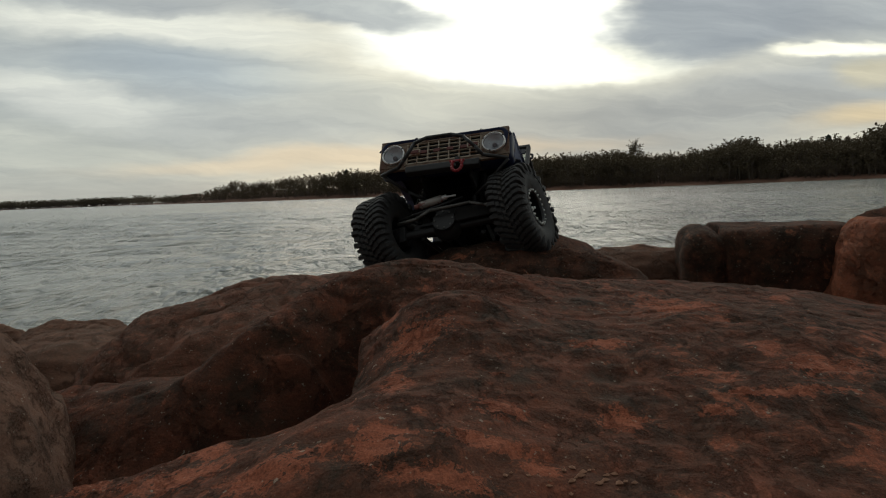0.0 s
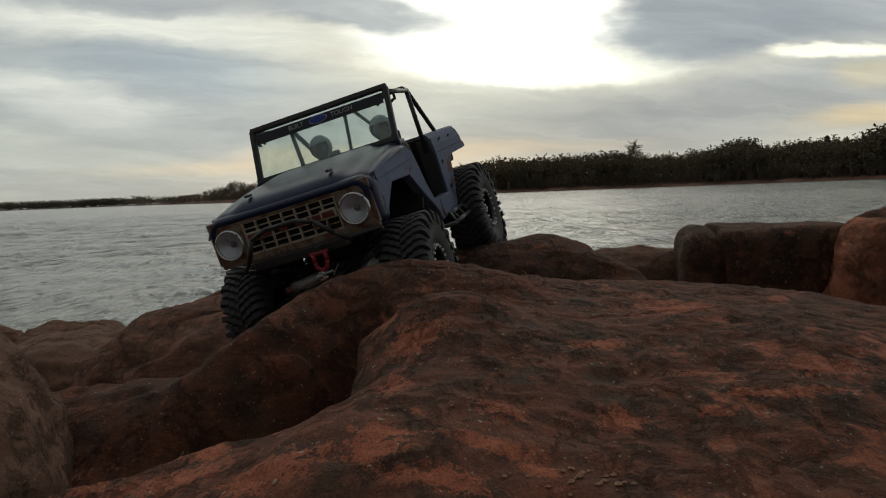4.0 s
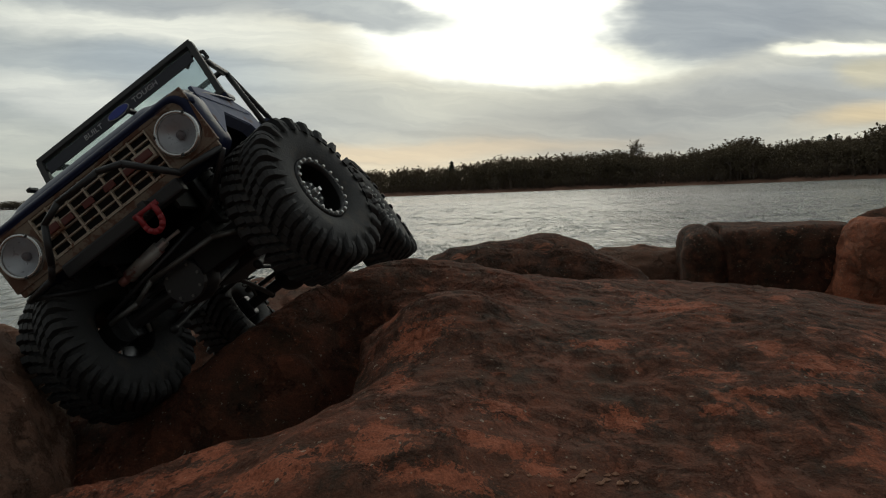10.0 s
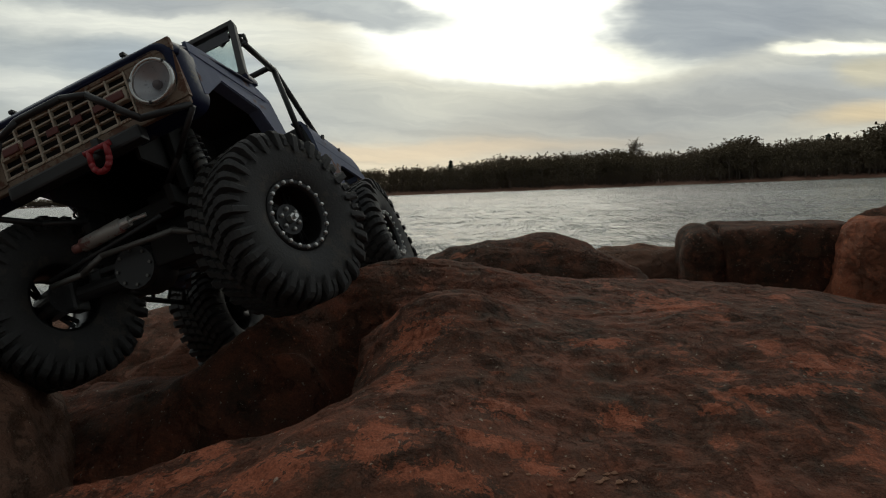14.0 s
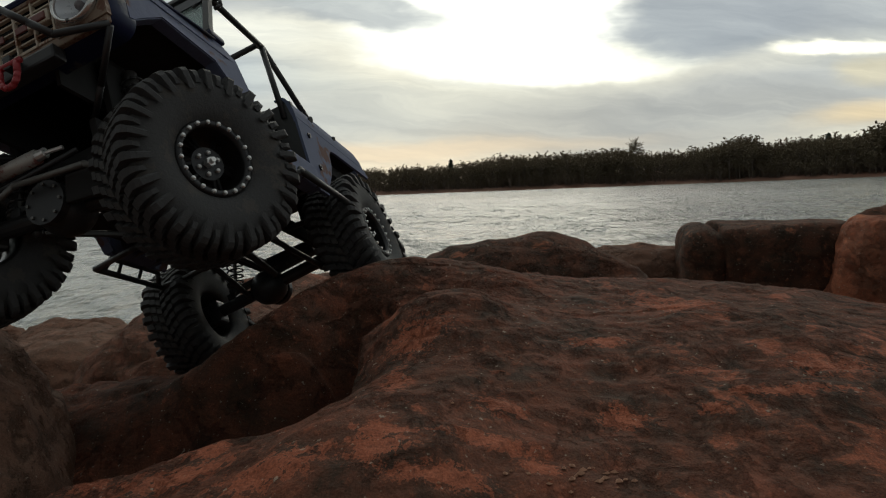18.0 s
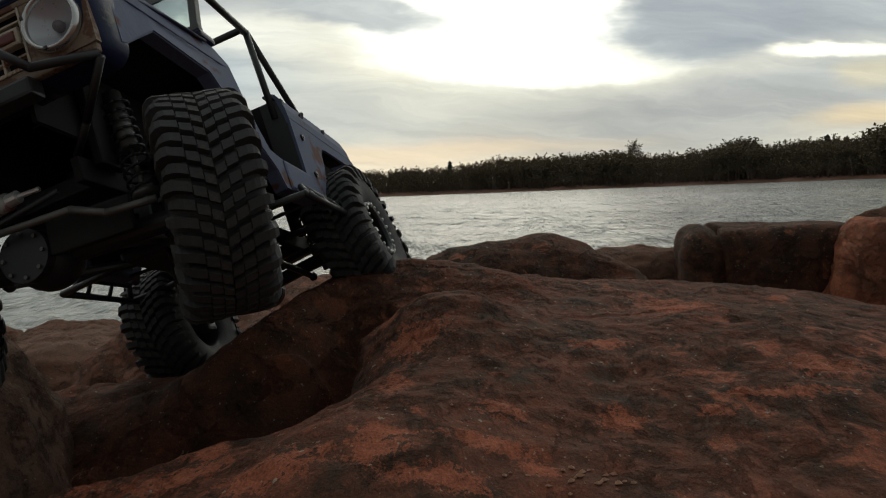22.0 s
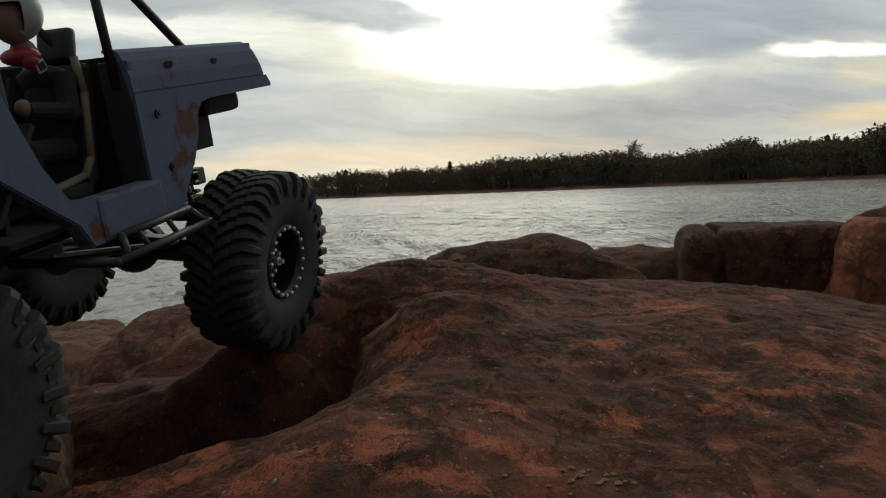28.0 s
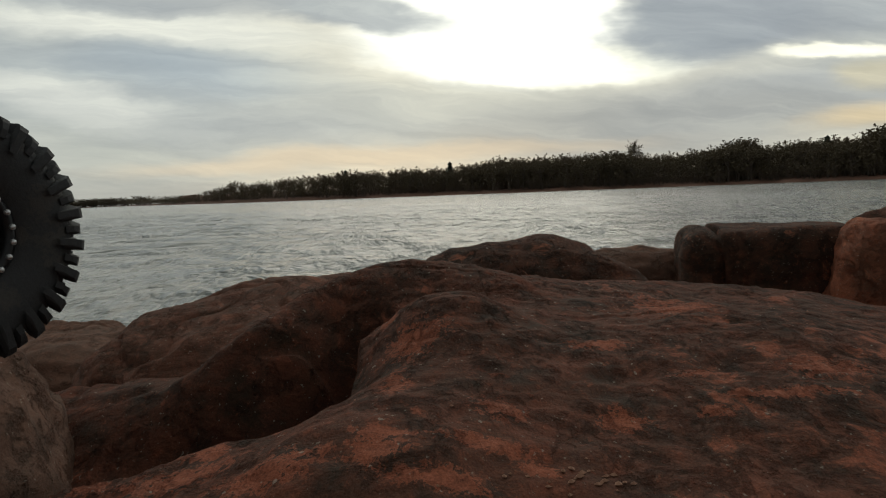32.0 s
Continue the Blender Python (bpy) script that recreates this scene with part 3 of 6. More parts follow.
def grit():
    """Loose pale grit and pebbles lying in the dips of the slab."""
    rng = random.Random(14)
    verts, faces = [], []
    for k in range(120):
        if k % 5 == 0:
            x, y, r = rng.gauss(0.055, 0.012), rng.gauss(0.318, 0.008), rng.uniform(0.0008, 0.0024)
        else:
            x, y, r = rng.uniform(-0.06, 0.32), rng.uniform(0.27, 0.75), rng.uniform(0.0004, 0.0012)
        gx, gy = np.array([[x]]), np.array([[y]])
        z = boulder_height(gx, gy)
        z = float((z + weathered(gx, gy, z))[0, 0])
        b = len(verts)
        c = Vector((x, y, z + r * 0.25))
        turn = Matrix.Rotation(rng.uniform(0, 6.28), 3, "Z")
        for p in ((1, 0, 0), (-1, 0, 0), (0, 0.75, 0), (0, -0.75, 0), (0.1, 0, 0.6), (0, 0.1, -0.6)):
            verts.append(c + turn @ Vector([q * r * rng.uniform(0.8, 1.25) for q in p]))
        for f in ((0, 2, 4), (2, 1, 4), (1, 3, 4), (3, 0, 4), (2, 0, 5), (1, 2, 5), (3, 1, 5), (0, 3, 5)):
            faces.append(tuple(b + i for i in f))
    return tagged(new("grit", mesh_of("grit", [tuple(v) for v in verts], faces, MAT["grit"], False)), "loose pale grit lying on the slab", kind="stuff")


grit()

# rubble and dirt between the boulders
def shore_ground():
    xs = np.concatenate([-4.5 - 1.5 * 1.35 ** np.arange(13, -1, -1), np.linspace(-4.5, 5.5, 120), 5.5 + 1.5 * 1.35 ** np.arange(14)])
    ys = np.concatenate([-4.0 - 1.5 * 1.35 ** np.arange(13, -1, -1), np.linspace(-4.0, 3.6, 110)])
    gx, gy = np.meshgrid(xs, ys)
    p = np.stack([gx, gy, gx * 0], -1)
    gz = 0.52 - 0.30 * np.clip((gy - 0.9) / 1.3, 0, 1) - 0.75 * np.clip((gy - 2.2) / 1.4, 0, 1) + 0.05 * fbm(p, 2.2, 4, 0.5, 77)
    gz = gz + 0.10 * np.clip(-gy / 3, 0, 1) + 0.02 * np.clip(-gy - 4, 0, 60)
    ny, nx = gx.shape
    faces = [(j * nx + i, j * nx + i + 1, (j + 1) * nx + i + 1, (j + 1) * nx + i) for j in range(ny - 1) for i in range(nx - 1)]
    ob = new("ground", mesh_of("ground", np.stack([gx, gy, gz], -1).reshape(-1, 3), faces, MAT["dirt"]))
    return tagged(ob, "gritty red dirt and rubble between the boulders", kind="structure")


shore_ground()


def disc(name, z, radius, mat, label, inner=6.0):
    """A sheet that reaches the horizon, finer towards the middle."""
    rings = [0.0] + [inner * (radius / inner) ** (k / 14) for k in range(15)]
    verts, faces, n = [(0, 0, z)], [], 96
    for r in rings[1:]:
        verts += [(r * math.cos(2 * math.pi * k / n), r * math.sin(2 * math.pi * k / n), z) for k in range(n)]
    for k in range(n):
        faces.append((0, 1 + k, 1 + (k + 1) % n))
    for j in range(len(rings) - 2):
        for k in range(n):
            a, b = 1 + j * n + k, 1 + j * n + (k + 1) % n
            faces.append((a, a + n, b + n, b))
    return tagged(new(name, mesh_of(name, verts, faces, mat, False)), label, kind="structure")



def lake():
    """The lake's sheet out to the horizon, with real wind waves in its nearer part."""
    rng = random.Random(8)
    fine = np.linspace(radians(-37), radians(37), 420)
    az = np.concatenate([fine, np.linspace(radians(37), radians(323), 40)[1:-1]])
    rad = np.concatenate([np.linspace(0.5, 2.4, 4), np.arange(2.5, 30, 0.075), np.arange(30, 90, 0.20), 90 * 1.22 ** np.arange(1, 21)])
    a, r = np.meshgrid(az, rad)
    x, y = r * np.sin(a), r * np.cos(a)
    z = np.zeros_like(x)
    for k in range(15):
        length = 0.32 * 1.16 ** k
        turn = rng.gauss(-0.25, 0.50)
        kx, ky = math.sin(turn) * 2 * math.pi / length, math.cos(turn) * 2 * math.pi / length
        bend = 0.9 * vnoise(np.stack([x / length * 0.28, y / length * 0.28, x * 0 + k], -1), 80 + k)
        s = np.sin(kx * x + ky * y + rng.uniform(0, 6.28) + bend * 1.1)
        group = np.clip(0.55 + 0.9 * vnoise(np.stack([x / length * 0.16, y / length * 0.16, x * 0 + k * 3.1], -1), 120 + k), 0, 1.4)
        z += 0.044 * length / 6.283 * (s + 0.35 * (s * s - 0.5)) * group * np.clip(length / (0.045 + 0.004 * r) - 1, 0, 1)
    z *= np.clip((85 - r) / 40, 0, 1) * np.clip((radians(37) - np.abs((a + math.pi) % (2 * math.pi) - math.pi)) / 0.05, 0, 1)
    ny, nx = x.shape
    verts = np.concatenate([np.stack([x, y, z], -1).reshape(-1, 3), [(0, 0, 0)]])
    i, j = np.meshgrid(np.arange(nx), np.arange(ny - 1))
    i2 = (i + 1) % nx
    faces = np.stack([j * nx + i, (j + 1) * nx + i, (j + 1) * nx + i2, j * nx + i2], -1).reshape(-1, 4)
    hub = np.array([(ny * nx, k, (k + 1) % nx) for k in range(nx)])
    me = bpy.data.meshes.new("water")
    me.vertices.add(len(verts))
    me.vertices.foreach_set("co", verts.astype(np.float32).ravel())
    loops = np.concatenate([faces.ravel(), hub.ravel()]).astype(np.int32)
    me.loops.add(len(loops))
    me.loops.foreach_set("vertex_index", loops)
    me.polygons.add(len(faces) + len(hub))
    starts = np.concatenate([np.arange(len(faces)) * 4, len(faces) * 4 + np.arange(len(hub)) * 3]).astype(np.int32)
    me.polygons.foreach_set("loop_start", starts)
    me.update(calc_edges=True)
    me.validate()
    me.shade_smooth()
    me.materials.append(MAT["water"])
    return tagged(new("water", me), "wind-rippled grey lake water under an evening sky", kind="structure")


lake()
disc("lake_bed", -0.6, 4900, MAT["lake_bed"], "red silt bed of the lake")

# ---- far shore ----
SHORE = ((-0.90, 1900), (-0.40, 1750), (-0.350, 900), (-0.30, 620), (-0.2, 480), (0.0, 400), (0.25, 325), (0.57, 250), (0.95, 215))


def shore_y(az):
    return float(np.interp(az, [a for a, _ in SHORE], [math.log(d) for _, d in SHORE]))


def far_land():
    azs = np.linspace(-0.9, 0.95, 260)
    depth = (0, 3, 9, 40, 90, 420)
    rise = (-0.3, 0.7, 1.3, 3.0, 8.0, 10.0)
    verts, faces = [], []
    for k, a in enumerate(azs):
        y = math.exp(shore_y(a)) * (1 + 0.012 * float(vnoise(np.array([a * 40, 0.0, 0.0]), 4)))
        for d, h in zip(depth, rise):
            verts.append((a * (y + d), y + d, (0.3 if a < -0.34 else 1.0) * h * (1 + 0.25 * float(vnoise(np.array([a * 60, d * 0.02, 0.0]), 8)))))
    m = len(depth)
    for k in range(len(azs) - 1):
        for j in range(m - 1):
            faces.append((k * m + j, (k + 1) * m + j, (k + 1) * m + j + 1, k * m + j + 1))
    return tagged(new("far_shore", mesh_of("far_shore", verts, faces, MAT["bank"])), "low red clay bank of the far lake shore", kind="structure")


far_land()


def twig(verts, faces, mats, p, q, w, mi=0):
    """A thin tapered branch as a three-sided spike."""
    d = (q - p).normalized()
    a = d.orthogonal().normalized()
    b = d.cross(a)
    base = len(verts)
    for k in range(3):
        t = 2 * math.pi * k / 3
        verts.append(p + (a * math.cos(t) + b * math.sin(t)) * w)
    verts.append(q)
    for k in range(3):
        faces.append((base + k, base + (k + 1) % 3, base + 3))
        mats.append(mi)


def bare_tree(rng, height=1.0, spread=0.33, sprays=150, leafy=1):
    """A leafless broad tree of unit height: trunk, limbs, and a haze of twigs and dead leaves."""
    V, F, S = [], [], []
    top = Vector((rng.uniform(-0.05, 0.05), rng.uniform(-0.05, 0.05), 0.62))
    twig(V, F, S, Vector((0, 0, -0.05)), top, 0.022, 0)
    tips = []
    for k in range(rng.randint(7, 10)):
        z = rng.uniform(0.08, 0.6)
        a = rng.uniform(0, 6.28)
        r = spread * rng.uniform(0.5, 1.0)
        p = top * (z / 0.62)
        q = Vector((math.cos(a) * r, math.sin(a) * r, min(0.98, z + rng.uniform(0.18, 0.42))))
        twig(V, F, S, p, q, 0.010, 0)
        tips += [p.lerp(q, f) for f in (0.45, 0.65, 0.85, 1.0)]
    tips += [top, top + Vector((0, 0, 0.2))]
    for k in range(sprays):
        p = rng.choice(tips)
        d = Vector((rng.gauss(0, 1), rng.gauss(0, 1), rng.gauss(0.5, 0.8))).normalized()
        q = p + d * rng.uniform(0.04, 0.11)
        twig(V, F, S, p, q, rng.uniform(0.002, 0.005), 1)
        if k % leafy == 0:
            c = p.lerp(q, 0.7)
            e = Vector((rng.gauss(0, 1), rng.gauss(0, 1), rng.gauss(0, 1))).normalized() * rng.uniform(0.018, 0.036)
            g = d.cross(e).normalized() * rng.uniform(0.014, 0.026)
            b = len(V)
            V += [c - e, c + g, c + e, c - g]
            F.append((b, b + 1, b + 2, b + 3))
            S.append(1)
    return np.array([tuple(v) for v in V]) * height, F, S


def round_tree(rng):
    """A leafless tree with a round, hazy crown of fine twigs, of unit height."""
    V, F, S = [], [], []
    twig(V, F, S, Vector((0, 0, -0.05)), Vector((0.01, 0, 0.72)), 0.020, 0)
    for k in range(44):
        a, b = rng.uniform(0, 6.28), math.asin(rng.uniform(-0.45, 1.0))
        p = Vector((0, 0, rng.uniform(0.62, 0.72)))
        d = Vector((math.cos(a) * math.cos(b), math.sin(a) * math.cos(b), math.sin(b)))
        q = p + d * 0.19 * rng.uniform(0.7, 1.0)
        twig(V, F, S, p, q, 0.005, 0)
        for j in range(26):
            c = p.lerp(q, rng.uniform(0.35, 1.0))
            e = (d + Vector((rng.gauss(0, 0.7), rng.gauss(0, 0.7), rng.gauss(0.2, 0.6)))).normalized()
            twig(V, F, S, c, c + e * rng.uniform(0.03, 0.065), 0.0026, 1)
    return np.array([tuple(v) for v in V]), F, S


def conifer(rng):
    V, F, S = [], [], []
    twig(V, F, S, Vector((0, 0, -0.03)), Vector((0, 0, 0.97)), 0.012, 0)
    for k in range(90):
        z = 0.12 + 0.86 * (k / 90)
        a = k * 2.4
        r = 0.30 * (1.02 - z) * rng.uniform(0.6, 1.2) + 0.006
        p = Vector((0, 0, z))
        q = Vector((math.cos(a) * r, math.sin(a) * r, z - 0.04 * rng.random()))
        d = Vector((-math.sin(a), math.cos(a), 0)) * 0.05
        b = len(V)
        V += [p, q * 0.6 + p * 0.4 + d, q, q * 0.6 + p * 0.4 - d, p + Vector((0, 0, 0.05))]
        F += [(b, b + 1, b + 2, b + 3), (b + 4, b + 1, b + 2), (b + 4, b + 2, b + 3)]
        S += [1, 1, 1]
    return np.array([tuple(v) for v in V]), F, S


def woods(name, spots, templates, mats, label):
    """Many trees joined into one mesh of stuff."""
    verts, loops, slots, base = [], [], [], 0
    for x, y, z, h, w, turn, k in spots:
        V, F, S = templates[k]
        c, s = math.cos(turn), math.sin(turn)
        verts.append(np.stack([x + (V[:, 0] * c - V[:, 1] * s) * h * w, y + (V[:, 0] * s + V[:, 1] * c) * h * w, z + V[:, 2] * h], -1))
        loops += [tuple(i + base for i in f) for f in F]
        slots += S
        base += len(V)
    me = bpy.data.meshes.new(name)
    me.from_pydata(np.concatenate(verts).tolist(), [], loops)
    me.polygons.foreach_set("material_index", slots)
    for m in mats:
        me.materials.append(m)
    me.update()
    return tagged(new(name, me), label, kind="stuff")


def plant_woods():
    rng = random.Random(5)
    bare = [bare_tree(rng, 1.0, rng.uniform(0.26, 0.42)) for _ in range(6)]
    scrub = [bare_tree(rng, 1.0, 0.6, 110, 1) for _ in range(3)]
    spots = []
    for k in range(1500):
        az = rng.uniform(-0.335, 0.70)
        y = math.exp(shore_y(az)) + 7 + 70 * rng.random() ** 1.2
        h = 12.5 + 2.0 * az + 2.2 * float(vnoise(np.array([az * 26, 1.0, 2.0]), 12)) + rng.uniform(-2.0, 0.9) + 5.0 * max(0.0, az - 0.38)
        fade = min(1.0, max(0.45, (az + 0.35) / 0.08))
        spots.append((az * y, y, 0.8 + (y - math.exp(shore_y(az))) * 0.075, h * fade, rng.uniform(0.8, 1.25), rng.uniform(0, 6.28), rng.randrange(6)))
    for k in range(1300):
        az = rng.uniform(-0.345, 0.70)
        y = math.exp(shore_y(az)) + 4 + 30 * rng.random()
        spots.append((az * y, y, 0.9, rng.uniform(4.0, 8.0), 1.1, rng.uniform(0, 6.28), 6 + rng.randrange(3)))
    woods("woods", spots, bare + scrub, (MAT["wood_bark"], MAT["twigs"]), "leafless brown winter woods along the far shore")
    far = []
    for k in range(800):
        az = rng.uniform(-0.85, -0.335)
        y = math.exp(shore_y(az)) + 6 + 60 * rng.random()
        near = min(1.0, max(0.5, (-0.33 - az) / 0.06))
        far.append((az * y, y, 1.0, rng.uniform(15, 20) * near, 1.2 + 1.2 * near, rng.uniform(0, 6.28), 6 + rng.randrange(3)))
    woods("distant_woods", far, bare + scrub, (MAT["wood_bark"], MAT["twigs"]), "thin dark line of distant woods across the lake")
    con = conifer(rng)
    tall = round_tree(rng)

    def tree(az, back, h, tpl, mats, label, w=1.0):
        y = math.exp(shore_y(az)) + back
        V, F, S = tpl
        trunk = [f for f, s in zip(F, S) if s == 0]
        crown = [f for f, s in zip(F, S) if s == 1]
        root = new("tree")
        root.location = (az * y, y, 1.0 + back * 0.03)
        tagged(root, label, "tree", "trees standing out of the far woods")
        for nm, fs, m in (("trunk", trunk, mats[0]), ("crown", crown, mats[1])):
            used = sorted({i for f in fs for i in f})
            at = {i: n for n, i in enumerate(used)}
            ob = new(nm, mesh_of(nm, V[used] * (h * w, h * w, h), [tuple(at[i] for i in f) for f in fs], m, False))
            ob.parent = root

    tree(0.250, 40, 23.0, tall, (MAT["wood_bark"], MAT["twigs"]), "tall bare broad tree above the far woods", 1.0)
    for az, back, h in ((0.013, 30, 16.0), (-0.121, 30, 15.5), (0.497, 45, 15.5)):
        tree(az, back, h, con, (MAT["wood_bark"], MAT["needles"]), "dark pointed conifer among bare trees on the far shore", 1.7)


plant_woods()


# ---- the toy truck ----
MAT["paint"] = plain("faded_blue_paint", (0.122, 0.144, 0.226), 0.72, vary=0.25, scale=260.0, relief=0.0004, wear=(0.112, 0.056, 0.044), wear_at=0.64, wear_fine=0.15)
MAT["hood_paint"] = plain("dark_blue_hood_paint", (0.018, 0.024, 0.062), 0.32, vary=0.3, scale=260.0, relief=0.0003, wear=(0.07, 0.065, 0.07), wear_at=0.63)
MAT["grille_paint"] = plain("rusty_tan_paint", (0.25, 0.185, 0.135), 0.65, vary=0.35, scale=380.0, relief=0.0005, wear=(0.135, 0.062, 0.036), wear_at=0.54)
MAT["bar_paint"] = plain("tan_bar_paint", (0.50, 0.42, 0.33), 0.5, vary=0.25, scale=500.0, wear=(0.20, 0.09, 0.045), wear_at=0.60)
MAT["black_plastic"] = plain("black_plastic", (0.040, 0.040, 0.041), 0.55, vary=0.3, scale=240.0, relief=0.0003)
MAT["black_metal"] = plain("black_tube_metal", (0.038, 0.038, 0.040), 0.4, 0.2, vary=0.3, scale=300.0, wear=(0.09, 0.08, 0.075), wear_at=0.68)
MAT["black_inside"] = plain("matt_black_inside", (0.017, 0.016, 0.016), 0.85, vary=0.3, scale=120.0)
MAT["rubber"] = plain("dusty_tyre_rubber", (0.047, 0.047, 0.048), 0.75, vary=0.5, scale=420.0, relief=0.0008, wear=(0.062, 0.056, 0.050), wear_at=0.58)
MAT["rim"] = plain("satin_black_rim", (0.038, 0.038, 0.040), 0.38, 0.6, vary=0.25, scale=300.0)
MAT["steel"] = plain("bright_steel", (0.80, 0.80, 0.79), 0.42, 0.8, vary=0.12, scale=600.0)
MAT["dull_steel"] = plain("dusty_steel", (0.20, 0.195, 0.185), 0.55, 0.7, vary=0.25, scale=500.0)
MAT["chrome"] = plain("chrome_bezel", (0.66, 0.66, 0.65), 0.22, 0.85, vary=0.12, scale=500.0, wear=(0.25, 0.15, 0.10), wear_at=0.66)
MAT["reflector"] = plain("headlamp_reflector", (0.55, 0.57, 0.61), 0.30, 0.35, vary=0.15, scale=260.0)
MAT["bulb_glass"] = plain("grey_bulb", (0.20, 0.18, 0.19), 0.3, vary=0.2, scale=300.0)
MAT["red"] = plain("red_enamel", (0.33, 0.022, 0.03), 0.42, vary=0.25, scale=300.0)
MAT["signal_red"] = plain("dull_red_lens", (0.15, 0.035, 0.028), 0.35, vary=0.3, scale=300.0)
MAT["servo"] = plain("scuffed_pinkish_metal", (0.34, 0.15, 0.13), 0.4, 0.3, vary=0.3, scale=400.0, wear=(0.45, 0.43, 0.40), wear_at=0.55)
MAT["tan_trim"] = plain("tan_seat_trim", (0.24, 0.20, 0.15), 0.7, vary=0.2, scale=400.0)
MAT["cloth"] = plain("dark_olive_cloth", (0.022, 0.023, 0.022), 0.9, vary=0.3, scale=300.0, relief=0.001)
MAT["helmet"] = plain("pale_grey_plastic", (0.36, 0.38, 0.40), 0.4, vary=0.12, scale=200.0)
MAT["doll_face"] = plain("plain_tan_plastic", (0.20, 0.12, 0.09), 0.6, vary=0.1, scale=200.0)
MAT["oval_blue"] = plain("blue_decal", (0.02, 0.04, 0.30), 0.35, vary=0.1, scale=200.0)
MAT["decal_white"] = plain("white_decal", (0.42, 0.43, 0.45), 0.5, vary=0.08, scale=200.0)
MAT["banner"] = plain("navy_black_decal", (0.014, 0.016, 0.028), 0.45, vary=0.15, scale=200.0)

MAT["paint"].node_tree.nodes["Principled BSDF"].inputs["Specular IOR Level"].default_value = 0.18

MAT["hood_paint"].node_tree.nodes["Principled BSDF"].inputs["Specular IOR Level"].default_value = 0.15


def glass_material():
    m, nodes, links, b = material("tinted_plastic_glass")
    out = nodes["Material Output"]
    clear = nodes.new("ShaderNodeBsdfTransparent")
    clear.inputs[0].default_value = (0.86, 0.93, 0.92, 1)
    gloss = nodes.new("ShaderNodeBsdfGlossy")
    gloss.inputs["Roughness"].default_value = 0.08
    f = nodes.new("ShaderNodeFresnel")
    f.inputs[0].default_value = 1.18
    s = nodes.new("ShaderNodeMixShader")
    links.new(f.outputs[0], s.inputs[0])
    links.new(clear.outputs[0], s.inputs[1])
    links.new(gloss.outputs[0], s.inputs[2])
    haze = nodes.new("ShaderNodeBsdfDiffuse")
    haze.inputs[0].default_value = (0.62, 0.74, 0.74, 1)
    dusty = nodes.new("ShaderNodeMixShader")
    scuff = noise_node(nodes, links, object_coord(nodes, links), 60.0, 4, 0.6).outputs["Fac"]
    links.new(ramp(nodes, links, scuff, [(0.3, 0.12), (0.7, 0.24)]), dusty.inputs[0])
    links.new(s.outputs[0], dusty.inputs[1])
    links.new(haze.outputs[0], dusty.inputs[2])
    links.new(dusty.outputs[0], out.inputs[0])
    return m


MAT["glass"] = glass_material()


def box(bm, c, s, rot=None, bevel=0.0, mi=0):
    m = Matrix.Translation(c) @ (rot or Matrix()) @ Matrix.Diagonal((*s, 1))
    r = bmesh.ops.create_cube(bm, size=1, matrix=m)
    fs = {f for v in r["verts"] for f in v.link_faces}
    for f in fs:
        f.material_index = mi
    if bevel:
        es = list({e for v in r["verts"] for e in v.link_edges})
        res = bmesh.ops.bevel(bm, geom=es, offset=bevel, segments=2, affect="EDGES", profile=0.6)
        for f in res["faces"]:
            f.material_index = mi
    return bm


def rod(bm, p, q, r, seg=10, r2=None, mi=0):
    p, q = Vector(p), Vector(q)
    d = q - p
    m = Matrix.Translation((p + q) / 2) @ d.to_track_quat("Z", "Y").to_matrix().to_4x4()
    res = bmesh.ops.create_cone(bm, cap_ends=True, segments=seg, radius1=r, radius2=r if r2 is None else r2, depth=d.length, matrix=m)
    for f in {f for v in res["verts"] for f in v.link_faces}:
        f.material_index = mi
    return bm


def pipe(bm, pts, r, seg=10):
    """A bent tube along pts, with a ball at each bend."""
    for a, b in zip(pts, pts[1:]):
        rod(bm, a, b, r, seg)
    for a in pts[1:-1]:
        bmesh.ops.create_uvsphere(bm, u_segments=seg, v_segments=6, radius=r, matrix=Matrix.Translation(a))
    return bm


def ball(bm, c, s, mi=0, seg=16, rot=None):
    m = Matrix.Translation(c) @ (rot or Matrix()) @ Matrix.Diagonal((*s, 1))
    r = bmesh.ops.create_uvsphere(bm, u_segments=seg, v_segments=seg // 2 + 2, radius=1, matrix=m)
    for f in {f for v in r["verts"] for f in v.link_faces}:
        f.material_index = mi
        f.smooth = True
    return bm


def side_panel(bm, outline, y, t, lean=None):
    """A plate cut to an outline of (x, z), t thick, its outer face at y; lean(z) shifts it inwards."""
    s = 1 if y > 0 else -1
    lean = lean or (lambda z: 0.0)
    a = [bm.verts.new((x, y - s * lean(z), z)) for x, z in outline]
    b = [bm.verts.new((x, y - s * (lean(z) + t), z)) for x, z in outline]
    bm.faces.new(a)
    bm.faces.new(b[::-1])
    n = len(a)
    for k in range(n):
        bm.faces.new((a[k], b[k], b[(k + 1) % n], a[(k + 1) % n]))
    bm.normal_update()
    bmesh.ops.triangulate(bm, faces=[f for f in bm.faces if len(f.verts) > 4])
    return bm


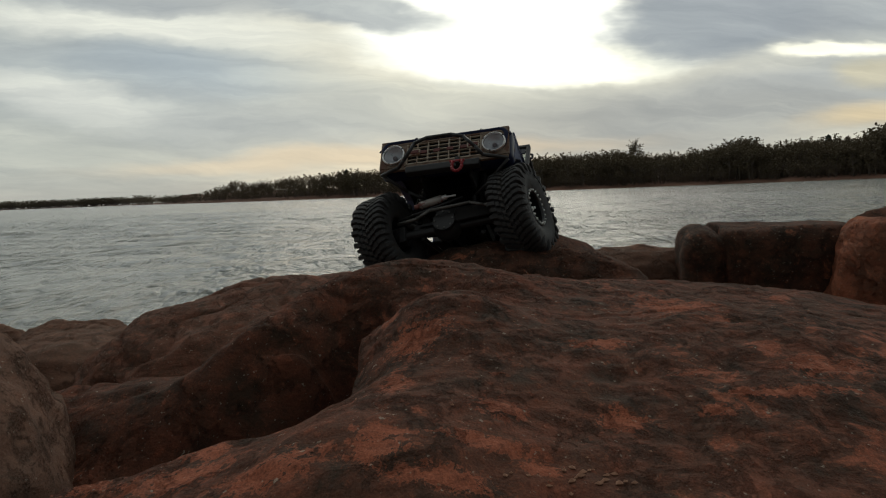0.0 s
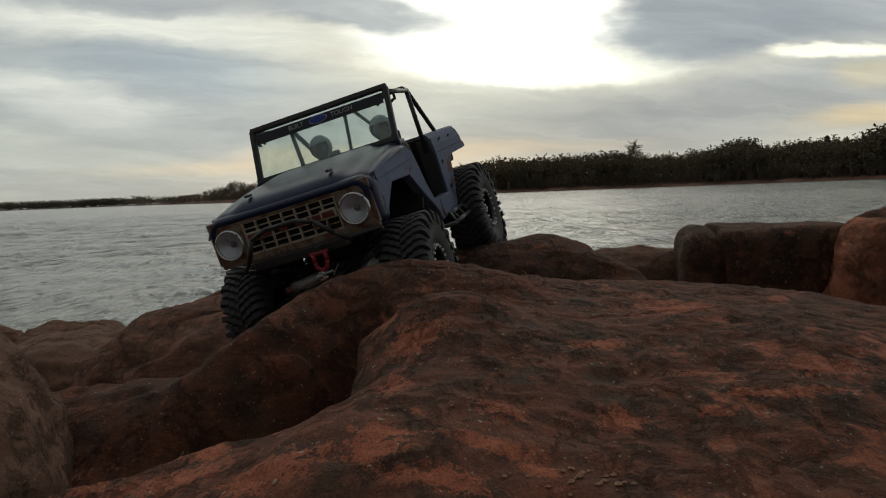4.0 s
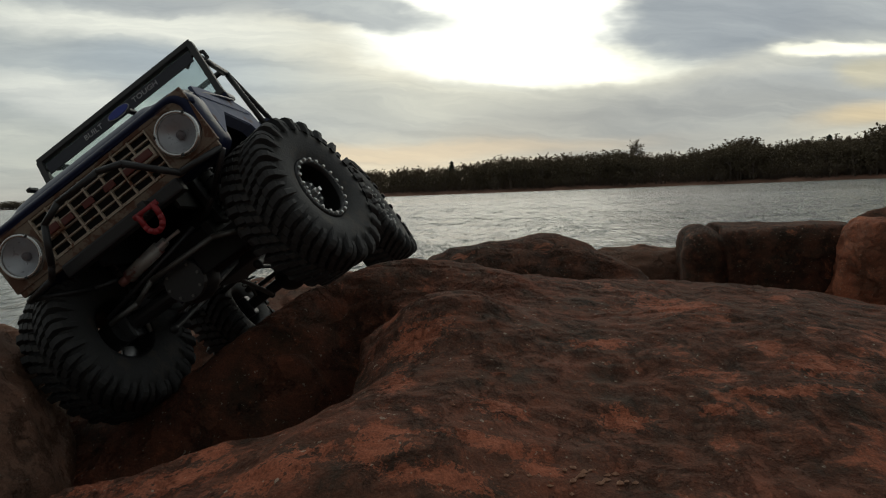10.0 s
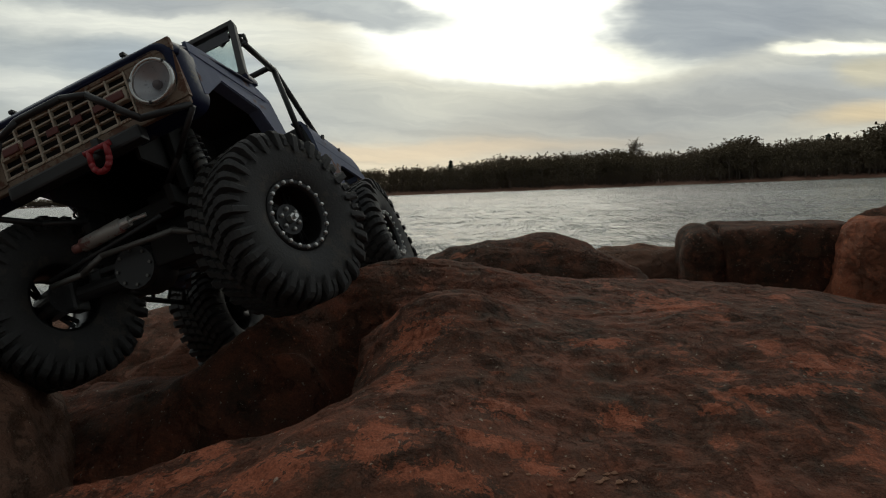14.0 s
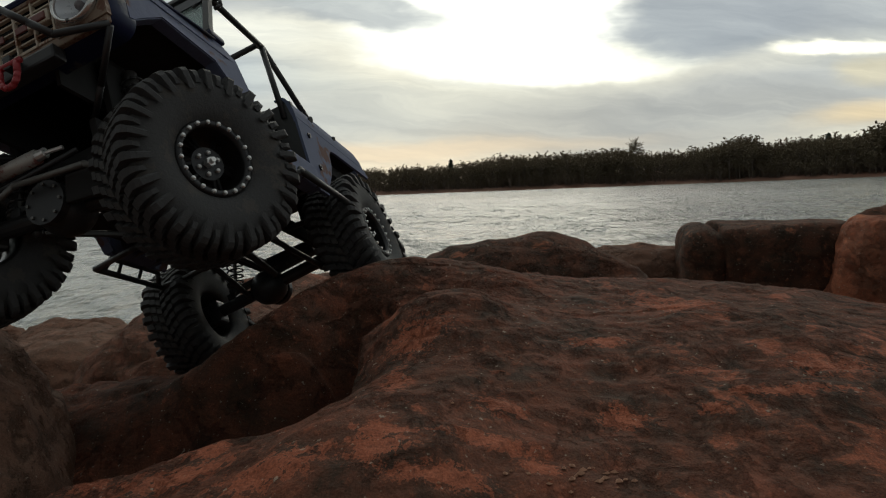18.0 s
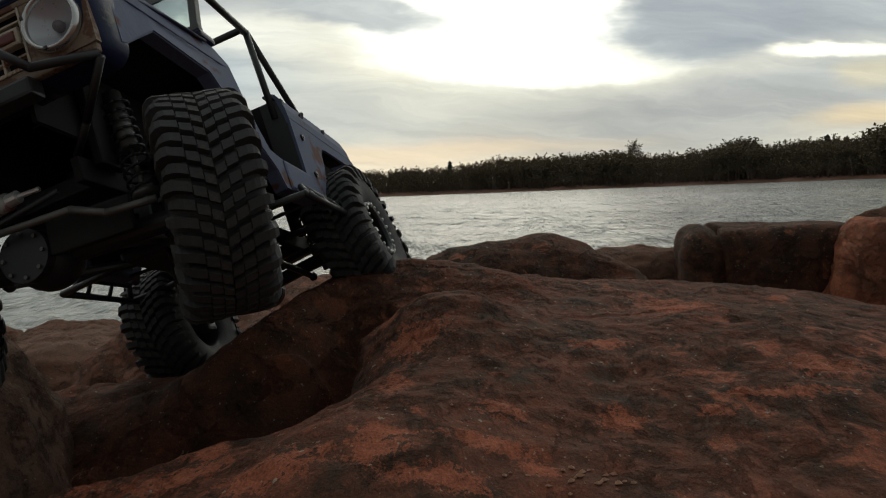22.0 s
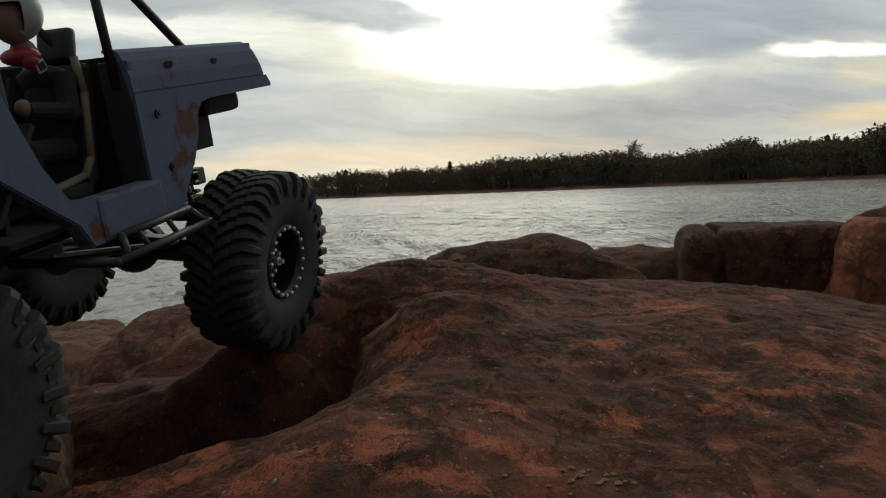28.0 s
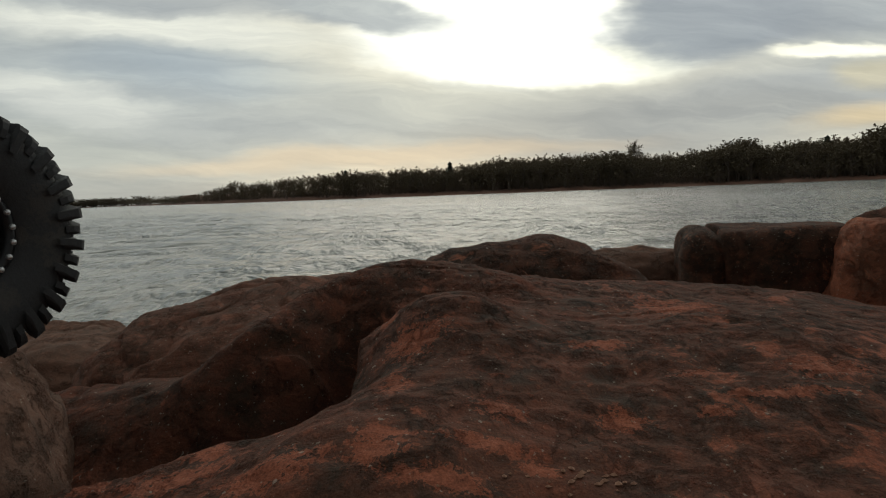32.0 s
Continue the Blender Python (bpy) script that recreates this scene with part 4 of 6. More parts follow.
def revolve(bm, profile, seg=64, axis="Y", mi=0):
    """Turn (along, radius) pairs round the y axis."""
    rings = []
    for y, r in profile:
        rings.append([bm.verts.new((r * math.cos(2 * math.pi * k / seg), y, r * math.sin(2 * math.pi * k / seg))) for k in range(seg)])
    for a, b in zip(rings, rings[1:]):
        for k in range(seg):
            f = bm.faces.new((a[k], a[(k + 1) % seg], b[(k + 1) % seg], b[k]))
            f.smooth = True
            f.material_index = mi
    return rings


truck = tagged(new("toy_truck"), "weathered blue-grey toy crawler truck with rust patches, climbing over the boulders", "toy truck")


def body_shell():
    # hood: raised centre, rounded nose and edges
    bm = bmesh.new()
    nx, ny = 22, 30
    rows = []
    for i in range(nx + 1):
        u = i / nx
        x = 0.2205 - 0.1465 * u
        row = []
        for j in range(ny + 1):
            v = 2 * j / ny - 1
            y = 0.0995 * v
            z = 0.1265 + 0.0215 * u + 0.003 * math.sin(math.pi * u)
            dome = min(1.0, max(0.0, (0.74 - abs(v)) / 0.16))
            z += 0.0055 * dome * dome * (3 - 2 * dome) * min(1, u * 5 + 0.15)
            z -= 0.010 * max(0.0, (abs(v) - 0.86) / 0.14) ** 2
            z -= 0.0085 * max(0.0, 1 - u * 9) ** 2
            row.append(bm.verts.new((x + 0.002 * (1 - v * v) * (1 - u), y, z)))
        rows.append(row)
    for a, b in zip(rows, rows[1:]):
        for j in range(ny):
            bm.faces.new((a[j], a[j + 1], b[j + 1], b[j]))
    bmesh.ops.recalc_face_normals(bm, faces=bm.faces[:])
    bmesh.ops.solidify(bm, geom=bm.faces[:], thickness=0.002)
    hood = part("hood", bm, MAT["hood_paint"], truck, "dark glossy blue hood with scuffed edges", True)
    for y in (-0.05, 0.05):
        bm = bmesh.new()
        box(bm, (0.195, y, 0.1405), (0.012, 0.004, 0.003), None, 0.0008)
        part("latch", bm, MAT["black_plastic"], hood)
    # cowl under the windshield
    bm = bmesh.new()
    box(bm, (0.066, 0, 0.1455), (0.022, 0.196, 0.006), None, 0.002)
    part("cowl", bm, MAT["hood_paint"], truck)

    for s in (1, -1):
        y = 0.1005 * s
        # fender with its cut wheel arch and the front jamb of the door opening
        arch = [(0.196, 0.083), (0.180, 0.094), (0.1575, 0.1085), (0.089, 0.1065), (0.060, 0.083), (0.0141, 0.0485), (0.006, 0.034)]
        out = [(0.2010, 0.1262), (0.2010, 0.0815)] + arch + [(-0.012, 0.034), (-0.012, 0.060), (0.018, 0.064), (0.032, 0.085), (0.048, 0.128), (0.058, 0.142), (0.10, 0.1405), (0.17, 0.131)]
        bm = bmesh.new()
        side_panel(bm, out, y, 0.0028, lambda z: 0.006 * max(0.0, (z - 0.118) / 0.025) ** 2)
        part("fender", bm, MAT["paint"], truck)
        # crease along the fender
        bm = bmesh.new()
        rod(bm, (0.200, y - s * 0.0004, 0.1172), (0.055, y - s * 0.001, 0.1235), 0.0006, 6)
        part("crease", bm, MAT["paint"], truck)
        # flange round the arch
        bm = bmesh.new()
        for a, b in zip(arch, arch[1:]):
            box(bm, ((a[0] + b[0]) / 2, y - s * 0.006, (a[1] + b[1]) / 2), (math.hypot(b[0] - a[0], b[1] - a[1]) + 0.001, 0.010, 0.0018),
                Matrix.Rotation(-math.atan2(b[1] - a[1], b[0] - a[0]), 4, "Y"))
        part("arch_flange", bm, MAT["paint"], truck)
        # sill
        bm = bmesh.new()
        box(bm, (-0.033, s * 0.094, 0.0475), (0.062, 0.016, 0.027), None, 0.003)
        part("sill", bm, MAT["paint"], truck)
        # quarter panel
        q = [(-0.056, 0.034), (-0.083, 0.034), (-0.094, 0.050), (-0.108, 0.066), (-0.117, 0.082), (-0.121, 0.096), (-0.128, 0.1035), (-0.140, 0.1055), (-0.2345, 0.1065), (-0.2355, 0.1090), (-0.2295, 0.1158), (-0.056, 0.1158)]
        bm = bmesh.new()
        side_panel(bm, q, y, 0.0028)
        quarter = part("quarter_panel", bm, MAT["paint"], truck, "faded blue quarter panel with rust round the wheel arch")
        for x, z in ((-0.0748, 0.1013), (-0.0796, 0.0654)):
            bm = bmesh.new()
            rod(bm, (x, y, z), (x, y + s * 0.0016, z), 0.0030, 12)
            rod(bm, (x, y, z), (x, y + s * 0.0024, z), 0.0015, 6)
            part("screw", bm, MAT["rim"], quarter, "small dark screw")
        # leaning bed side with a rounded top lip
        bm = bmesh.new()
        prof = [(0.1005, 0.1168), (0.1000, 0.126), (0.0975, 0.136), (0.0945, 0.1415), (0.0905, 0.1438), (0.083, 0.1440), (0.083, 0.1420), (0.090, 0.1415), (0.0935, 0.137), (0.0971, 0.1168), (0.0971, 0.1120), (0.0974, 0.1120)]
        ends = []
        for x, k in ((-0.0555, 0), (-0.2145, 0.0), (-0.2185, 0.0012), (-0.2205, 0.004)):
            ends.append([bm.verts.new((x - (0.008 * (0.1440 - z) / 0.027 if x < -0.2 else 0), s * (yy - k * 0.35), z - k * max(0, (z - 0.1168) / 0.027))) for yy, z in prof])
        for a, b in zip(ends, ends[1:]):
            for k in range(len(prof)):
                bm.faces.new((a[k], a[(k + 1) % len(prof)], b[(k + 1) % len(prof)], b[k]))
        bm.faces.new(ends[0])
        bm.faces.new(ends[-1][::-1])
        rail = part("bed_side", bm, MAT["paint"], truck)
        for x in (-0.098, -0.155):
            bm = bmesh.new()
            rod(bm, (x, s * 0.0985, 0.1315), (x, s * 0.1002, 0.1305), 0.0040 if x > -0.12 else 0.0028, 14)
            part("filler_cap" if x > -0.12 else "plug", bm, MAT["black_plastic"], rail)
        # dark door post
        bm = bmesh.new()
        box(bm, (-0.0590, s * 0.088, 0.0915), (0.006, 0.022, 0.090), None, 0.001)
        part("door_post", bm, MAT["black_plastic"], truck)
        # inner fender
        bm = bmesh.new()
        box(bm, (0.12, s * 0.066, 0.1135), (0.150, 0.062, 0.003))
        box(bm, (0.12, s * 0.037, 0.086), (0.165, 0.003, 0.056))
        box(bm, (0.046, s * 0.066, 0.084), (0.003, 0.062, 0.060), Matrix.Rotation(radians(-38), 4, "Y"))
        part("inner_fender", bm, MAT["black_inside"], truck)
        # rear wheel tub
        bm = bmesh.new()
        box(bm, (-0.165, s * 0.070, 0.1125), (0.088, 0.050, 0.003), None, 0.001)
        box(bm, (-0.150, s * 0.049, 0.094), (0.10, 0.003, 0.040))
        box(bm, (-0.154, s * 0.066, 0.088), (0.064, 0.003, 0.046), None, 0.001)
        part("wheel_tub", bm, MAT["black_inside"], truck)
    # cab floor, bulkhead, bed, tailgate, fire wall
    for name, c, s, m in (("cab_floor", (-0.005, 0, 0.046), (0.115, 0.172, 0.004), "black_inside"), ("bulkhead", (-0.064, 0, 0.093), (0.004, 0.170, 0.094), "black_inside"),
                          ("bed_floor", (-0.140, 0, 0.108), (0.150, 0.098, 0.004), "black_inside"), ("tailgate", (-0.2225, 0, 0.1255), (0.004, 0.186, 0.034), "paint"),
                          ("fire_wall", (0.056, 0, 0.098), (0.004, 0.186, 0.088), "black_inside"), ("dashboard", (0.043, 0, 0.128), (0.022, 0.178, 0.022), "black_plastic"),
                          ("rear_crossmember", (-0.181, 0, 0.0995), (0.052, 0.172, 0.017), "black_inside")):
        bm = bmesh.new()
        box(bm, c, s, None, 0.006 if name == "rear_crossmember" else 0.001)
        part(name, bm, MAT[m], truck)


def front_end():
    # grille panel as a rounded frame round the bars
    bm = bmesh.new()
    for c, s in (((0.2185, 0, 0.1195), (0.005, 0.193, 0.009)), ((0.2165, 0, 0.0755), (0.005, 0.190, 0.008))):
        box(bm, c, s, None, 0.0014)
    for s in (1, -1):
        rings = []
        for x, r in ((0.2155, 0.0168), (0.2202, 0.0168), (0.2202, 0), (0.2155, 0)):
            ring = []
            for k in range(40):
                a = 2 * math.pi * k / 40
                ca, sa = math.cos(a), math.sin(a)
                q = r or min(0.0200 / max(abs(ca), 1e-6), 0.0205 / max(abs(sa), 1e-6))
                ring.append(bm.verts.new((x, s * 0.0765 + q * ca, 0.0965 + q * sa)))
            rings.append(ring)
        for a, b in zip(rings, rings[1:] + rings[:1]):
            for k in range(40):
                bm.faces.new((a[k], a[(k + 1) % 40], b[(k + 1) % 40], b[k]))
    panel = part("grille_panel", bm, MAT["grille_paint"], truck, "tan grille panel eaten by rust")
    bm = bmesh.new()
    box(bm, (0.2135, 0, 0.0975), (0.002, 0.118, 0.042))
    part("grille_backing", bm, MAT["black_inside"], panel)
    for k in range(8):
        bm = bmesh.new()
        box(bm, (0.2185, -0.0553 + 0.1106 * k / 7, 0.0975), (0.004, 0.0016, 0.037), None, 0.0004)
        part("bar", bm, MAT["bar_paint"], panel)
    for k in range(6):
        bm = bmesh.new()
        box(bm, (0.2180, 0, 0.0803 + 0.0345 * k / 5), (0.003, 0.112, 0.0013 if k % 5 else 0.0022), None, 0.0003)
        part("slat", bm, MAT["bar_paint"], panel)
    # worn red name across the middle, as plain blocks
    for k in range(4):
        bm = bmesh.new()
        box(bm, (0.2208, -0.030 + 0.020 * k, 0.0978), (0.0014, 0.010, 0.0055), None, 0.0006)
        part("badge_block", bm, MAT["signal_red"], panel)
    for s in (1, -1):
        for nm, m, dx, w, h in (("signal_bezel", "bar_paint", 0.0, 0.0185, 0.0105), ("signal_lens", "signal_red", 0.0012, 0.014, 0.0065)):
            bm = bmesh.new()
            box(bm, (0.2205 + dx, s * 0.0445, 0.0985), (0.003, w, h), None, 0.0012)
            bmesh.ops.bevel(bm, geom=[e for e in bm.edges if abs((e.verts[0].co - e.verts[1].co).normalized().x) > 0.9], offset=0.0016, segments=3, affect="EDGES")
            part(nm, bm, MAT[m], panel)
        # headlamp: bezel ring, bowl, bulb
        turn = Matrix.Translation((0.2218, s * 0.0750, 0.0962)) @ Matrix.Rotation(radians(-90), 4, "Z") @ Matrix.Diagonal((0.93, 1, 0.93, 1))
        bm = bmesh.new()
        revolve(bm, [(-0.004, 0.0185), (0.001, 0.0190), (0.0035, 0.0180), (0.0042, 0.0168), (0.0030, 0.0156), (0.000, 0.0152), (-0.004, 0.0150)], 40)
        bm.transform(turn)
        lamp = part("headlamp", bm, MAT["chrome"], truck, "scuffed chrome headlamp bezel", True)
        bm = bmesh.new()
        revolve(bm, [(0.0012, 0.0153), (-0.0015, 0.0130), (-0.0045, 0.0095), (-0.0070, 0.0055), (-0.0078, 0.0)], 40)
        bm.transform(turn)
        part("reflector", bm, MAT["reflector"], lamp, "milky silver reflector bowl", True)
        bm = bmesh.new()
        revolve(bm, [(-0.008, 0.0036), (-0.0045, 0.0036), (-0.0030, 0.0026), (-0.0025, 0.0)], 16)
        bm.transform(turn)
        part("bulb", bm, MAT["bulb_glass"], lamp)
        for a in (0.6, 2.7, 4.4):
            bm = bmesh.new()
            box(bm, (0.2258, s * 0.0750 + 0.0161 * math.cos(a), 0.0962 + 0.0161 * math.sin(a)), (0.0012, 0.0018, 0.0018))
            part("clip", bm, MAT["black_plastic"], lamp)
    # rounded nose shell in the hood's paint, round the recessed grille panel
    bm = bmesh.new()
    rings = []
    for x, inset in ((0.1985, 0.0), (0.2090, 0.0002), (0.2150, 0.0014), (0.2195, 0.0038), (0.2222, 0.0070), (0.2226, 0.0092), (0.2212, 0.0112), (0.2170, 0.0120)):
        hw, lo, hi, ring = 0.1002 - inset, 0.0700 + inset * 0.7, 0.1278 - inset * 0.8, []
        for cy, cz, r, a0 in ((1, 1, 0.016, 0), (-1, 1, 0.016, 90), (-1, -1, 0.012, 180), (1, -1, 0.012, 270)):
            r = max(0.003, r - 0.6 * inset)
            for k in range(9):
                a = radians(a0 + 90 * k / 8)
                ring.append(bm.verts.new((x - 0.004 * max(0.0, 0.5 - (cz * 0.5)) * (1 if cz < 0 else 0), cy * (hw - r) + r * math.cos(a), (hi - r if cz > 0 else lo + r) + r * math.sin(a))))
        rings.append(ring)
    for a, b in zip(rings, rings[1:]):
        for k in range(len(a)):
            bm.faces.new((a[k], a[(k + 1) % len(a)], b[(k + 1) % len(a)], b[k]))
    part("nose", bm, MAT["hood_paint"], truck, "dark blue rounded nose with rubbed edges", True)
    # bumper, bull bar, shackle
    bm = bmesh.new()
    box(bm, (0.219, 0, 0.0665), (0.012, 0.110, 0.011), None, 0.002)
    bumper = part("front_bumper", bm, MAT["black_metal"], truck, "black steel bumper with a bent tube bar")
    bm = bmesh.new()
    pipe(bm, [(0.216, -0.094, 0.068), (0.232, -0.062, 0.066), (0.240, -0.052, 0.072), (0.244, -0.036, 0.097), (0.245, -0.018, 0.103), (0.245, 0.018, 0.103), (0.244, 0.036, 0.097), (0.240, 0.052, 0.080), (0.232, 0.062, 0.070), (0.216, 0.094, 0.071)], 0.0026)
    part("bull_bar", bm, MAT["black_metal"], bumper, "", True)
    for s in (1, -1):
        bm = bmesh.new()
        pipe(bm, [(0.216, s * 0.094, 0.069), (0.190, s * 0.060, 0.052), (0.170, s * 0.036, 0.046)], 0.0024)
        part("bar_strut", bm, MAT["black_metal"], bumper, "", True)
    bm = bmesh.new()
    pts = [(0.2335, 0.0325, 0.064), (0.2345, 0.0325, 0.054)]
    pts += [(0.2350, 0.0255 + 0.007 * math.cos(a), 0.054 - 0.0085 * math.sin(a)) for a in (0.5, 1.1, 1.57, 2.05, 2.64)]
    pts += [(0.2345, 0.0185, 0.054), (0.2335, 0.0185, 0.064)]
    pipe(bm, pts, 0.0023)
    rod(bm, (0.2335, 0.0150, 0.0635), (0.2335, 0.036, 0.0635), 0.0022, 8)
    part("shackle", bm, MAT["red"], bumper, "red tow shackle", True)
    bm = bmesh.new()
    box(bm, (0.229, 0.0255, 0.0655), (0.012, 0.006, 0.010), None, 0.001)
    part("shackle_mount", bm, MAT["black_metal"], bumper)


def windshield_and_cage():
    lo, hi = Vector((0.0735, 0, 0.1475)), Vector((0.0490, 0, 0.2160))
    up = (hi - lo).normalized()
    rot = Matrix((Vector((0, 1, 0)), up, Vector((0, 1, 0)).cross(up))).transposed().to_4x4()
    H = (hi - lo).length

    def at(y, v):
        return lo + up * v + Vector((0, y, 0))

    bm = bmesh.new()
    for v, w in ((0.003, 0.194), (H - 0.0025, 0.190)):
        box(bm, at(0, v), (w, 0.0062, 0.007), rot, 0.001)
    for s in (1, -1):
        rod_a, rod_b = at(s * 0.0945, 0.004), at(s * 0.0920, H - 0.004)
        box(bm, (rod_a + rod_b) / 2, (0.0062, H - 0.006, 0.007), rot, 0.001)
        box(bm, at(s * 0.0845, H - 0.018), (0.0165, 0.0026, 0.003), rot @ Matrix.Rotation(s * radians(38), 4, "Z"))
    frame_ob = part("windshield_frame", bm, MAT["black_plastic"], truck, "black windshield frame")
    bm = bmesh.new()
    box(bm, at(0, H / 2) - Vector((0.0015, 0, 0)), (0.182, H - 0.010, 0.0010), rot)
    pane = part("pane", bm, MAT["glass"], frame_ob, "pale clear windshield pane")
    pane.visible_shadow = False
    bm = bmesh.new()
    box(bm, at(0, H - 0.0155) + Vector((0.0012, 0, 0)), (0.176, 0.0125, 0.0012), rot)
    banner = part("banner", bm, MAT["banner"], frame_ob, "dark sun strip with worn white letters and a blue oval")
    nrm = Vector((0, 1, 0)).cross(up)
    bm = bmesh.new()
    m = Matrix.Translation(at(0.0, H - 0.0155) + nrm * 0.0020) @ rot @ Matrix.Diagonal((0.0126, 0.0054, 0.0006, 1))
    bmesh.ops.create_cone(bm, cap_ends=True, segments=36, radius1=1, radius2=1, depth=2, matrix=m)
    part("oval_rim", bm, MAT["decal_white"], banner)
    bm = bmesh.new()
    m = Matrix.Translation(at(0.0, H - 0.0155) + nrm * 0.0026) @ rot @ Matrix.Diagonal((0.0116, 0.0046, 0.0006, 1))
    bmesh.ops.create_cone(bm, cap_ends=True, segments=36, radius1=1, radius2=1, depth=2, matrix=m)
    part("oval", bm, MAT["oval_blue"], banner, "blue oval decal")
    for word, y in (("BUILT", -0.0310), ("TOUGH", 0.0325)):
        cu = bpy.data.curves.new("word", "FONT")
        cu.body, cu.size, cu.align_x, cu.align_y, cu.extrude = word, 0.0084, "CENTER", "CENTER", 0.0002
        tmp = new("word", cu)
        bpy.context.view_layer.update()
        me = bpy.data.meshes.new_from_object(tmp.evaluated_get(bpy.context.evaluated_depsgraph_get()))
        bpy.data.objects.remove(tmp)
        me.materials.clear()
        me.materials.append(MAT["decal_white"])
        ob = new("lettering", me)
        ob.parent = banner
        ob.matrix_basis = Matrix.Translation(at(y, H - 0.0155) + nrm * 0.0022) @ rot
    # hoop cage, black tubes
    R = 0.0031
    tubes = [
        ("cage_hoop", [(-0.056, 0.0885, 0.120), (-0.0515, 0.0885, 0.206), (-0.051, 0.084, 0.2105), (-0.051, -0.084, 0.2105), (-0.0515, -0.0885, 0.206), (-0.056, -0.0885, 0.120)]),
        ("cage_rail", [(0.046, 0.089, 0.2085), (-0.0515, 0.0885, 0.206)]), ("cage_rail", [(0.046, -0.089, 0.2085), (-0.0515, -0.0885, 0.206)]),
        ("cage_brace", [(-0.0515, 0.0885, 0.207), (-0.136, 0.087, 0.143)]), ("cage_brace", [(-0.0515, -0.0885, 0.207), (-0.136, -0.087, 0.143)]),
        ("cage_strut", [(-0.052, -0.004, 0.2095), (-0.058, -0.016, 0.142)]), ("cage_strut", [(-0.052, 0.004, 0.2095), (-0.060, 0.052, 0.142)]),
        ("cage_strut", [(-0.052, -0.088, 0.2080), (-0.060, -0.052, 0.142)]),
    ]
    for nm, pts in tubes:
        bm = bmesh.new()
        pipe(bm, pts, R if nm != "cage_strut" else 0.0024)
        part(nm, bm, MAT["black_metal"], truck, "", True)
    for s in (1, -1):
        bm = bmesh.new()
        pipe(bm, [(0.040, s * 0.0895, 0.207), (0.040, s * 0.0975, 0.204), (0.040, s * 0.0975, 0.197), (0.043, s * 0.0915, 0.194)], 0.0018, 8)
        part("grab_loop", bm, MAT["black_metal"], truck, "", True)


